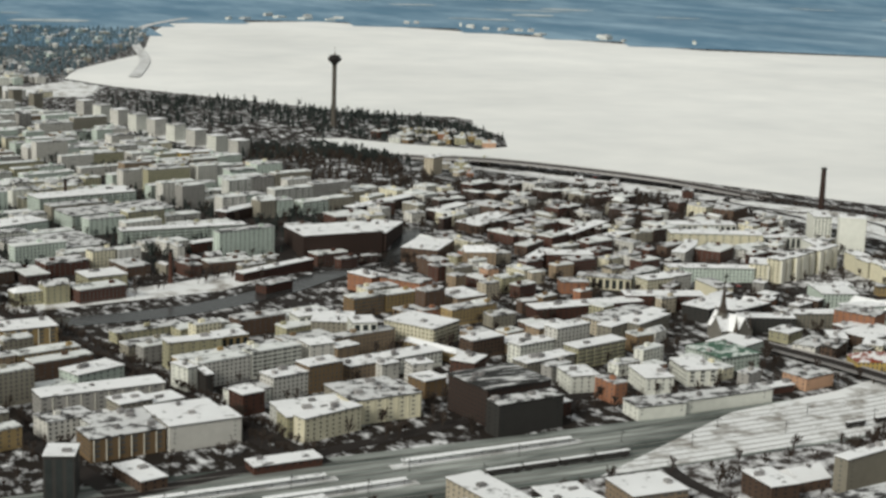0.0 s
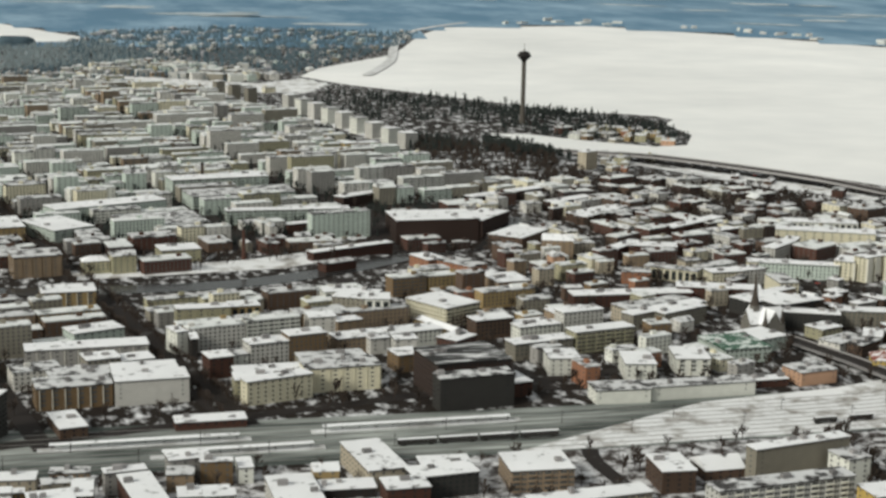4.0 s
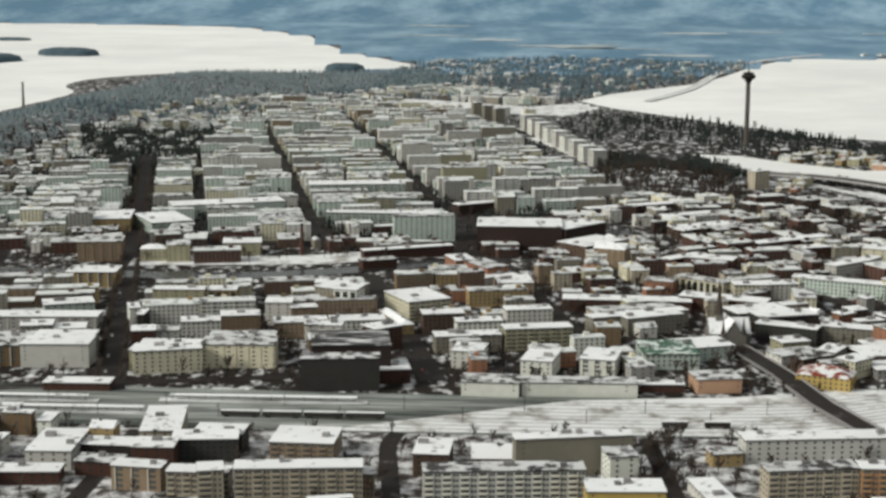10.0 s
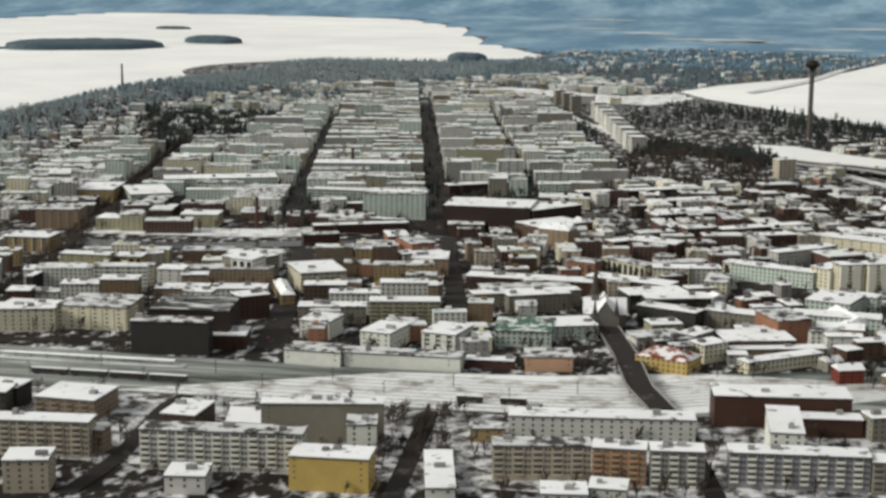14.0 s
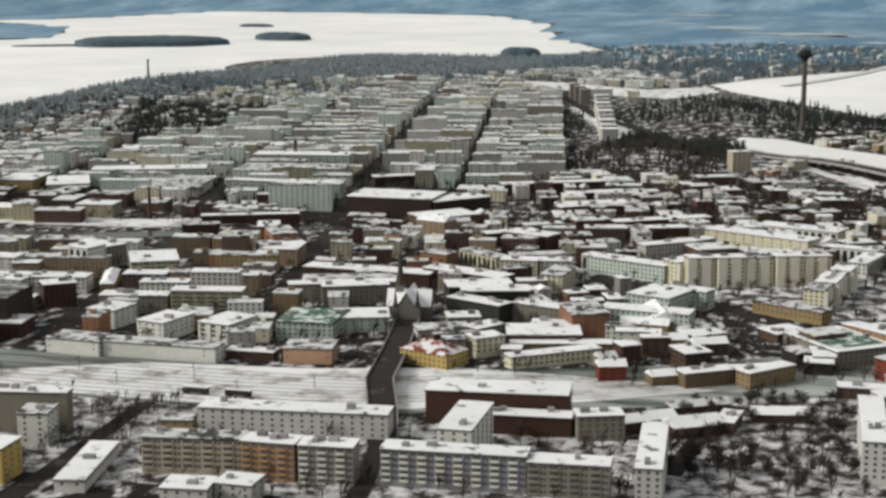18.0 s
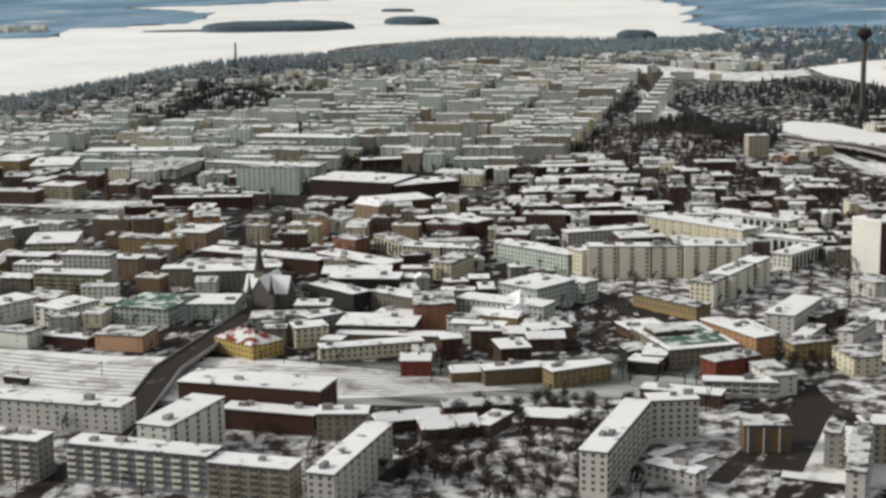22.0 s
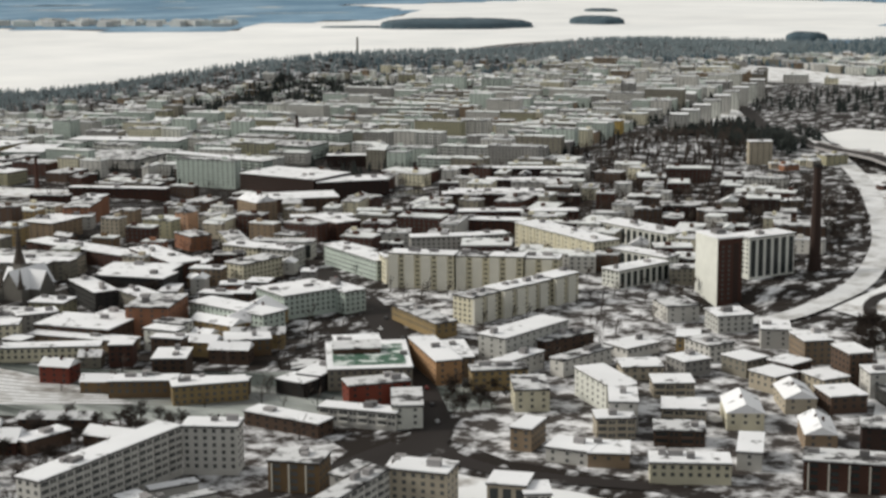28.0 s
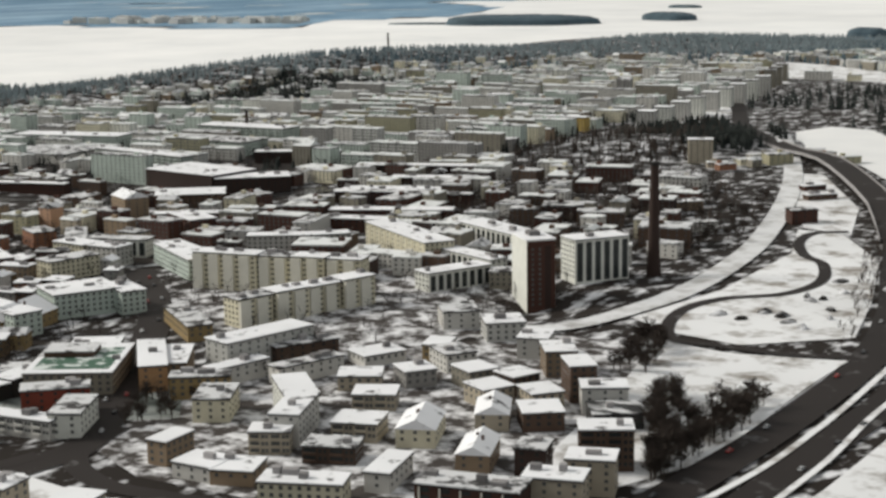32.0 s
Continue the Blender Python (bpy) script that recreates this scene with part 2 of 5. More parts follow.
# ---- building helpers ----
class Geo:
    """Collects corners and faces for one mesh."""

    def __init__(self):
        self.v, self.f, self.m, self.slot = [], [], [], 0

    def face(self, *k):
        self.f.append(k)
        self.m.append(self.slot)

    def poly(self, *p):
        k = len(self.v)
        self.v += p
        self.face(*range(k, k + len(p)))

    quad = poly

    def box(self, x0, y0, z0, x1, y1, z1):
        k = len(self.v)
        self.v += [(x, y, z) for z in (z0, z1) for x, y in ((x0, y0), (x1, y0), (x1, y1), (x0, y1))]
        self.face(k, k + 3, k + 2, k + 1)
        self.face(k + 4, k + 5, k + 6, k + 7)
        for i in range(4):
            self.face(k + i, k + (i + 1) % 4, k + 4 + (i + 1) % 4, k + 4 + i)

    def ring(self, x, y, sections, sides=10):
        """A turned shape from (z, radius) sections."""
        k = len(self.v)
        for z, r in sections:
            self.v += [(x + r * math.cos(2 * math.pi * i / sides), y + r * math.sin(2 * math.pi * i / sides), z) for i in range(sides)]
        for s in range(len(sections) - 1):
            for i in range(sides):
                a, b = k + s * sides + i, k + s * sides + (i + 1) % sides
                self.face(a, b, b + sides, a + sides)
        self.face(*[k + (len(sections) - 1) * sides + i for i in range(sides)])

    def stick(self, a, b, r0, r1, sides=3):
        """A tapered limb from a to b."""
        a, b = Vector(a), Vector(b)
        way = (b - a).normalized()
        u = way.orthogonal().normalized()
        w = way.cross(u)
        k = len(self.v)
        for p, r in ((a, r0), (b, r1)):
            for i in range(sides):
                t = 2 * math.pi * i / sides
                self.v.append(tuple(p + u * (r * math.cos(t)) + w * (r * math.sin(t))))
        for i in range(sides):
            self.face(k + i, k + (i + 1) % sides, k + sides + (i + 1) % sides, k + sides + i)

    def mesh(self, name, *materials):
        me = bpy.data.meshes.new(name)
        me.from_pydata(self.v, [], self.f)
        for m in materials:
            me.materials.append(m)
        if len(materials) > 1:
            me.polygons.foreach_set("material_index", self.m)
        me.update()
        return me


def part(name, geo, material, parent=None, label=""):
    ob = new(name, geo.mesh(name, material))
    ob.parent = parent
    return tagged(ob, label)


def inside(x, y, polygon):
    hit = False
    for (ax, ay), (bx, by) in zip(polygon, polygon[1:] + polygon[:1]):
        if (ay > y) != (by > y) and x < (bx - ax) * (y - ay) / (by - ay) + ax:
            hit = not hit
    return hit


# ---- the plan ----
NORTH_LAKE = [(1578, 436), (560, 694), (530, 800), (478, 905), (424, 1000), (385, 1072), (352, 1122), (328, 1135), (292, 1182), (260, 1210), (238, 1224), (206, 1276), (188, 1312), (194, 1352), (226, 1345), (258, 1304), (290, 1275), (312, 1255), (342, 1262), (371, 1321), (378, 1400), (330, 1440), (311, 1509),
              (272, 1578), (213, 1671), (145, 1777), (110, 1868), (149, 1970), (204, 2050), (276, 2152), (328, 2284), (409, 2531), (501, 2737), (798, 2791), (1007, 2498), (1190, 2137), (1675, 1844), (2271, 1333)]
SOUTH_LAKE = [(-2055, 474), (-915, 816), (-600, 1150), (-520, 1374), (-492, 1600), (-472, 1816), (-450, 2029), (-435, 2238), (-420, 2302), (-348, 2318), (-255, 2312), (-189, 2355), (-104, 2455), (-150, 2560),
              (-271, 2860), (-352, 3142), (-416, 3447), (-638, 3891), (-1034, 4030), (-1482, 4057), (-1576, 3528), (-1741, 3314), (-1515, 3187), (-1330, 2990), (-1243, 2843), (-1183, 2585), (-1247, 2537), (-1292, 2442), (-1141, 2239), (-1208, 2170), (-1320, 2138), (-1640, 2120), (-1836, 1633), (-2547, 1175)]
RIDGE = [(-780, 930), (-420, 950), (-372, 1120), (-348, 1500), (-338, 1700), (-305, 1880), (-200, 1975), (-60, 2030), (-40, 2160), (-100, 2400), (-190, 2340), (-269, 2300), (-348, 2305), (-425, 2280), (-445, 2050), (-466, 1816), (-486, 1600), (-514, 1374), (-595, 1150)]
RIVER = [(-275, 812), (-122, 802), (-49, 822), (0, 853), (62, 895), (105, 960)]
STORY = 1.75


def rise(x, y):
    """Height of the land: the long wooded ridge, the tower's hill and the far uplands."""
    r = math.hypot(x, y - 150)
    z = 0.0
    if r > 4150:
        z += 80 * min(1, (r - 4150) / 600) ** 1.4
    z -= 8 * math.exp(-((x - 30) / 62) ** 2 - ((y - 905) / 26) ** 2)
    z -= 6 * math.exp(-((x - 340) / 20) ** 2 - ((y - 806) / 20) ** 2)
    if y > 1000:
        for (cx, cy, sx, sy, a, h) in ((-400, 1500, 62, 360, 0, 21), (-375, 2090, 110, 120, 0, 7), (245, 1432, 100, 48, 0, 5), (148, 1195, 52, 60, 0, 5)):
            c, s = math.cos(radians(a)), math.sin(radians(a))
            u, v = (x - cx) * c + (y - cy) * s, -(x - cx) * s + (y - cy) * c
            z += h * math.exp(-(u / sx) ** 2 - (v / sy) ** 2)
    return z


ground = Geo()
radii = [0, 200, 320] + [380 + 40 * i for i in range(8)] + [692 + 13 * i for i in range(10)] + [820 + 40 * i for i in range(45)] + [2640 + 120 * i for i in range(13)] + [4150, 4250, 4350, 4450, 4550, 4650, 4750]
turns = 360
for r in radii:
    for i in range(turns):
        a = 2 * math.pi * i / turns
        x, y = r * math.sin(a), 150 + r * math.cos(a)
        ground.v.append((x, y, rise(x, y)))
for j in range(len(radii) - 1):
    for i in range(turns):
        a, b = j * turns + i, j * turns + (i + 1) % turns
        if j:
            ground.face(a, b, b + turns, a + turns)
        else:
            ground.face(a, b + turns, a + turns)
tagged(part("ground", ground, GROUND), "snow-covered city ground with dark slushy patches", "ground", kind="structure")


def sheet(name, points, z, material, label, category):
    g = Geo()
    g.poly(*[(x, y, z) for x, y in points])
    return tagged(part(name, g, material), label, category, kind="structure")


def draped(name, polygon, material, label, category, cell=8):
    """A cover that follows the land inside a polygon."""
    g = Geo()
    xs, ys = [p[0] for p in polygon], [p[1] for p in polygon]
    for i in range(int(min(xs) // cell), int(max(xs) // cell) + 1):
        for j in range(int(min(ys) // cell), int(max(ys) // cell) + 1):
            if inside((i + 0.5) * cell, (j + 0.5) * cell, polygon):
                g.poly(*[(a * cell, b * cell, rise(a * cell, b * cell) + 0.25) for a, b in ((i, j), (i + 1, j), (i + 1, j + 1), (i, j + 1))])
    return tagged(part(name, g, material), label, category, kind="structure")


sheet("water_1", NORTH_LAKE, 0.5, ICE, "frozen lake under smooth white snow", "lake")
SNOWFIELD = [(-110, 1885), (-60, 1870), (53, 1790), (112, 1850), (130, 1780), (90, 1690), (14, 1706), (-45, 1680), (-91, 1765)]
draped("field_10", SNOWFIELD, SNOW, "open white snowfield among woods", "field")
draped("field_11", [(-250, 1760), (-120, 1700), (-60, 1660), (20, 1640), (20, 1656), (-60, 1680), (-130, 1730), (-245, 1785)], SNOW, "long white clearing below a wooded ridge", "field")
# one dark sheet: slush, and painted shadow in the gaps between buildings
draped("road_41", [(-330, 900), (-60, 885), (60, 930), (30, 1500), (-120, 1560), (-330, 1180)], ROAD, "slushy streets and courtyards of the old town, shade between buildings painted dark", "road", 10)
sheet("water_2", SOUTH_LAKE, 0.5, ICE, "wide frozen lake under white snow", "lake")

# far land: forest behind the lakes, the blue of distance haze painted into it
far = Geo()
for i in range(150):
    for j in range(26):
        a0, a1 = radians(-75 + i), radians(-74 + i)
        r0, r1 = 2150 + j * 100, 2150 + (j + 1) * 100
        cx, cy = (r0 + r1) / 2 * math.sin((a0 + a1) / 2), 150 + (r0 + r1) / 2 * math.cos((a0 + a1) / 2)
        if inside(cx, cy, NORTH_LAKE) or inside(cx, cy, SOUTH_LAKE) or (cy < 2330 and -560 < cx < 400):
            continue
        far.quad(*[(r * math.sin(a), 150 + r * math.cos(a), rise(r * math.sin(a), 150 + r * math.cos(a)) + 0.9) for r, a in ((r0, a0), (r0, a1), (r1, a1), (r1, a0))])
tagged(part("backdrop", far, FAR_HAZE_WOOD), "distant winter forest with snowy clearings, painted blue with haze", "forest", kind="structure")


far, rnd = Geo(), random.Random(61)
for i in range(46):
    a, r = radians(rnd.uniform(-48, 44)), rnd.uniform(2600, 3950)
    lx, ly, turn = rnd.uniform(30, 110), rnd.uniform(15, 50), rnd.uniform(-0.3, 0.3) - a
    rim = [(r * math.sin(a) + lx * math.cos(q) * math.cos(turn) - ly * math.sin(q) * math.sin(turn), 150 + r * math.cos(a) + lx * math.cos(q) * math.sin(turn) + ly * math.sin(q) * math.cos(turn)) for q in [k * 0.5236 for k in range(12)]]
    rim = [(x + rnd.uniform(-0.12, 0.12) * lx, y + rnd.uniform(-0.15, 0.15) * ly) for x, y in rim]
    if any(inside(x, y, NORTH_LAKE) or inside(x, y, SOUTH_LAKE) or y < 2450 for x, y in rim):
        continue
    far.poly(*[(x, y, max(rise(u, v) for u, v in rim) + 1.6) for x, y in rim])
tagged(part("backdrop_clearings", far, CLEARING), "pale snowy clearings in distant forest, haze tint painted in", "clearing", kind="structure")


def ribbon(name, points, width, z, material, label, category="road", kind="structure"):
    """A strip along a line, smoothed between its points."""
    g, fine = Geo(), []
    for i in range(len(points) - 1):
        p0, p1, p2, p3 = (Vector(points[max(0, min(len(points) - 1, i + k))]) for k in (-1, 0, 1, 2))
        for s in range(6):
            t = s / 6
            fine.append(0.5 * (2 * p1 + (p2 - p0) * t + (2 * p0 - 5 * p1 + 4 * p2 - p3) * t * t + (3 * p1 - p0 - 3 * p2 + p3) * t ** 3))
    fine.append(Vector(points[-1]))
    for i, p in enumerate(fine):
        way = (fine[min(i + 1, len(fine) - 1)] - fine[max(i - 1, 0)]).normalized()
        n = Vector((-way.y, way.x)) * width / 2
        for q in (p + n, p - n):
            g.v.append((q.x, q.y, rise(q.x, q.y) + z))
        if i:
            k = 2 * i
            g.face(k - 2, k - 1, k + 1, k)
    return tagged(part(name, g, material), label, category, kind=kind)


def grid_xy(s, r, turn=12.0):
    c, d = math.cos(radians(turn)), math.sin(radians(turn))
    return s * c - r * d, s * d + r * c


for k, (s, r0, r1, wide) in enumerate(((6, 590, 1330, 13), (46, 900, 1420, 8), (115, 900, 1520, 9), (202, 860, 1760, 11), (131, 585, 800, 11), (206, 640, 860, 9), (-65, 590, 1300, 8), (-135, 600, 1250, 8))):
    ribbon(f"road_{k + 1}", [grid_xy(s, r0 + (r1 - r0) * i / 4) for i in range(5)], wide, 0.22, ROAD, "dark slushy straight street between building rows")
for k, r in enumerate((600, 690, 770, 905, 985, 1070, 1160, 1250)):
    ribbon(f"road_{k + 11}", [grid_xy(-200 + 100 * i, r) for i in range(5)], 7, 0.18, ROAD, "dark slushy cross street between blocks")
for k, line in enumerate(([(-1, 425), (1, 460), (-4, 511), (-2, 530)], [(91, 430), (87, 485), (84, 528)], [(183, 440), (178, 470), (170, 510), (166, 530)], [(-95, 450), (-93, 528)], [(258, 500), (262, 545), (268, 575)], [(338, 530), (344, 601)])):
    ribbon(f"road_{k + 31}", line, 6, 0.3, ROAD, "dark slushy side street between apartment slabs")
ribbon("river", RIVER, 17, 0.3, OPEN_WATER, "dark open river between snowy banks", "river")
ribbon("road_21", [(186, 766), (233, 734), (278, 692), (319, 646), (346, 613), (349, 590), (351, 545)], 11, 0.25, ROAD, "dark slushy avenue bending round houses")
ribbon("road_22", [(342, 628), (352, 606), (372, 597), (393, 600), (419, 607), (450, 600)], 6, 0.28, ROAD, "dark curved street beside a snowy field")
ribbon("road_23", [(355, 765), (371, 782), (376, 814), (376, 851), (365, 906), (348, 962), (308, 1063), (262, 1160), (190, 1290)], 10, 0.6, SLUSH, "curved light grey snowy ramp road")
ribbon("road_27", [(190, 1868), (236, 1990), (268, 2090), (318, 2300), (372, 2500), (440, 2665), (520, 2790), (576, 2860)], 13, 1.6, SLUSH, "pale snowy motorway along the far lake shore")
MOTORWAY = [(482, 610), (480, 664), (478, 702), (474, 746), (466, 800), (448, 860), (425, 915), (398, 980), (362, 1048), (318, 1115), (277, 1172), (238, 1208), (190, 1268), (140, 1330), (100, 1400), (60, 1470), (30, 1550), (-20, 1680)]
ribbon("road_24", MOTORWAY, 11, 0.5, ROAD, "dark lakeside motorway carriageway")
ribbon("road_25", [(500, 610), (496, 674), (492, 712), (487, 774), (473, 830), (452, 880), (428, 932), (405, 985), (370, 1050), (334, 1102)], 11, 0.45, ROAD, "dark lakeside motorway carriageway")
ribbon("road_26", [(468, 806), (459, 798), (443, 791), (423, 789), (409, 788), (398, 802), (390, 826), (393, 848), (406, 866), (407, 892), (394, 921), (380, 934), (366, 958), (362, 980), (372, 991)], 4.5, 0.55, ROAD, "narrow dark slip road through snow")
ribbon("pavement_1", [(487, 640), (488, 690), (485, 725), (481, 756), (474, 800)], 1.9, 0.7, SNOW, "snowy strip between the motorway carriageways", "verge")
ribbon("pavement_2", [(504, 640), (500, 680), (497, 710), (491, 746), (484, 800), (470, 845), (446, 900), (415, 970)], 1.8, 0.72, SNOW, "snow bank along the motorway edge", "verge")
ribbon("pavement_3", [(473, 690), (471, 720), (465, 760), (462, 794)], 1.4, 0.74, SNOW, "snow bank along the motorway edge", "verge")
sheet("field_1", [(382, 806), (385, 860), (374, 935), (352, 985), (372, 985), (408, 940), (436, 870), (452, 822), (428, 794), (402, 796)], 0.35, SNOW, "open snowy construction field", "field")
sheet("field_3", [(404, 786), (430, 784), (462, 796), (470, 740), (474, 690), (462, 640), (440, 680), (425, 730)], 0.2, SNOW, "snowy slope with trees beside the motorway", "field")
sheet("field_4", [(507, 610), (505, 690), (500, 745), (490, 800), (520, 800), (560, 694), (600, 560), (520, 540)], 0.2, SNOW, "snowy lake shore beside the motorway", "field")
sheet("field_5", [(376, 985), (352, 990), (318, 1050), (275, 1140), (290, 1140), (350, 1050)], 0.3, SNOW, "snowy ground between ramp and motorway", "field")
sheet("field_6", [(-170, 826), (-62, 838), (-6, 872), (-14, 890), (-80, 862), (-172, 848)], 0.25, SNOW, "snow-covered river quay", "field")
sheet("field_7", [(340, 632), (352, 612), (375, 605), (420, 612), (462, 606), (466, 640), (428, 728), (404, 780), (372, 772), (352, 740), (330, 690)], 0.12, HOUSE_YARD, "snowy yards between small apartment houses", "yard")
sheet("field_8", [(-330, 455), (250, 455), (252, 525), (230, 540), (170, 529), (-330, 531)], 0.1, COURT, "snowy yards and lanes between apartment slabs", "yard")
sheet("field_13", [(251, 440), (350, 440), (350, 538), (336, 590), (312, 602), (268, 580), (254, 540)], 0.1, COURT, "snowy courts and lanes among trees", "yard")
draped("field_14", [(10, 1570), (28, 1572), (62, 1480), (102, 1380), (113, 1316), (88, 1324), (72, 1390), (40, 1480)], SNOW, "bright snowy slope beside tower blocks", "field", 6)
draped("field_9", [(100, 1085), (236, 1090), (250, 1160), (250, 1300), (112, 1312)], YARD, "snowy park slope with trees", "field")
draped("field_12", [(236, 742), (290, 706), (330, 700), (352, 745), (366, 775), (352, 800), (330, 830), (262, 838), (215, 800)], HOUSE_YARD, "snowy yards and paths round pale slab blocks", "yard", 5)
sheet("field_2", [(345, 590), (372, 590), (400, 594), (440, 590), (440, 540), (352, 540)], 0.2, SNOW, "open snowy field beside a curved street", "field")
sheet("railway_2", [(-30, 531), (140, 533), (190, 552), (222, 568), (262, 592), (220, 598), (170, 598), (120, 583), (60, 575)], 0.19, SNOW, "railway yard under white snow", "railway")
ribbon("railway", [(-420, 562), (-200, 562), (0, 555), (140, 558), (180, 574), (233, 590), (290, 622), (330, 660)], 50, 0.15, TRACKBED, "wide snowy railway yard with many tracks", "railway")
for k in range(9):
    ribbon(f"track_{k + 1}", [(-400, 541 + 5 * k), (-200, 541 + 5 * k), (0, 535 + 4.8 * k), (130, 539 + 4.4 * k), (178, 557 + 4 * k), (233, 576 + 3.2 * k), (290, 610 + 2.5 * k)], 0.6, 0.3, RAIL, "dark pair of rails in a snowy yard", "railway track")

TAKEN = [(133, 662, 14)]  # footprints as circles: x, y, radius
for s in range(0, 60):  # streets and tracks stay free
    t = s / 59
    TAKEN += [(*grid_xy(6, 590 + 740 * t), 6), (*grid_xy(131, 585 + 215 * t), 5), (*grid_xy(202, 640 + 1100 * t), 5.5), (*grid_xy(115, 905 + 600 * t), 4)]
for line in ([(186, 766), (233, 734), (278, 692), (319, 646), (346, 613), (349, 590)], [(355, 765), (371, 782), (376, 851), (348, 962), (308, 1063), (262, 1160)], RIVER, [(133, 654), (162, 539)], MOTORWAY[1:]):
    for (ax, ay), (bx, by) in zip(line, line[1:]):
        for s in range(8):
            TAKEN.append((ax + (bx - ax) * s / 8, ay + (by - ay) * s / 8, 6))


TAKEN += [(18, 1560, 9), (34, 1525, 9), (50, 1482, 10), (66, 1440, 10), (82, 1396, 11), (94, 1352, 11), (101, 1326, 9)]
for x in range(-190, 40, 9):  # the river, its quays and the low bank in front stay open
    y = 802 + 0.0021 * max(0, x + 122) ** 2
    TAKEN += [(x, y, 12), (x, y - 22, 13), (x, y + 24, 10)]
CELLS, KNOWN = {}, [0]


def free(x, y, reach):
    """Whether a circle keeps clear of all footprints; these are sorted into cells of 24 m."""
    for a, b, c in TAKEN[KNOWN[0]:]:
        for i in range(int((a - c - 12) // 24), int((a + c + 12) // 24) + 1):
            for j in range(int((b - c - 12) // 24), int((b + c + 12) // 24) + 1):
                CELLS.setdefault((i, j), []).append((a, b, c))
    KNOWN[0] = len(TAKEN)
    return all((x - a) ** 2 + (y - b) ** 2 > (reach + c) ** 2 for a, b, c in CELLS.get((int(x // 24), int(y // 24)), ()))


def claim(x, y, ang, w, d):
    c, s = math.cos(radians(ang)), math.sin(radians(ang))
    steps = max(1, round(w / max(d, 4)))
    for i in range(steps):
        u = -w / 2 + w * (i + 0.5) / steps
        TAKEN.append((x + u * c - d / 2 * s, y + u * s + d / 2 * c, max(d, w / steps) * 0.5))


def facade(pane, ledge, w, h, style):
    """Openings of one facade, as calls of pane(u0, u1, z0, z1) and ledge(u0, u1, z0, z1, out)."""
    q = STORY / 3.0
    floors = max(1, int(h / STORY))
    base = h - floors * STORY
    if style == "darkstripes":
        n = max(2, round(w / (6 * q)))
        for i in range(n):
            u = -w / 2 + w * (i + 0.22) / n
            pane(u, u + w / n * 0.64, 0.6, h - 0.7)
    elif style == "panel":
        n = max(2, round(w / (9 * q)))
        for i in range(n):
            u = -w / 2 + w * (i + 0.5) / n
            for k in range(floors):
                pane(u - w / n * 0.34, u - w / n * 0.1, base + (k + 0.34) * STORY, base + (k + 0.7) * STORY)
            ledge(u + w / n * 0.3, u + w / n * 0.36, 0.2, h - 0.2, 0.2)
    elif style == "bays":
        n = max(2, round(w / (11 * q)))
        for i in range(n):
            u = -w / 2 + w * i / n
            ledge(u + 0.05, u + w / n * 0.62, 0.3, h - 0.25, 1.1)
            for k in range(floors):
                pane(u + w / n * 0.70, u + w / n * 0.90, base + (k + 0.36) * STORY, base + (k + 0.74) * STORY)
    elif style == "stripes":
        n = max(2, round(w / (8 * q)))
        for i in range(n):
            u = -w / 2 + w * (i + 0.3) / n
            for k in range(floors):
                pane(u, u + w / n * 0.42, base + (k + 0.24) * STORY, base + (k + 0.84) * STORY)
            ledge(u - 0.7 * q, u - 0.1, 0.3, h - 0.3, 0.35)
    elif style == "bands":
        n = max(1, round(w / (9 * q)))
        for i in range(n):
            u = -w / 2 + w * i / n
            for k in range(floors):
                z = base + k * STORY
                pane(u + 0.8 * q, u + w / n * 0.52, z + 0.27 * STORY, z + 0.84 * STORY)
                pane(u + w / n * 0.62, u + w / n * 0.62 + 1.4 * q, z + 0.3 * STORY, z + 0.8 * STORY)
                pane(u + w / n * 0.82, u + w / n * 0.82 + 1.2 * q, z + 0.3 * STORY, z + 0.8 * STORY)
                ledge(u + 0.6 * q, u + w / n * 0.54, z + 0.03, z + 0.33 * STORY, 0.62)
    elif style == "blank":
        for k in range(1, floors):
            pane(-w * 0.44, -w * 0.44 + 0.5, base + (k + 0.35) * STORY, base + (k + 0.7) * STORY)
            pane(w * 0.4, w * 0.4 + 0.5, base + (k + 0.35) * STORY, base + (k + 0.7) * STORY)
    else:
        step, pw, ph = {"grid": (3.4, 1.5, 1.6), "square": (8.5, 2.4, 2.2)}.get(style, (5.0, 1.3, 1.4))
        n = max(1, int((w - 0.6) / (step * q)))
        for i in range(n):
            u = -w / 2 + w * (i + 0.5) / n
            for k in range(floors):
                z = base + (k + 0.3) * STORY
                pane(u - pw * q / 2, u + pw * q / 2, z, z + ph * q)


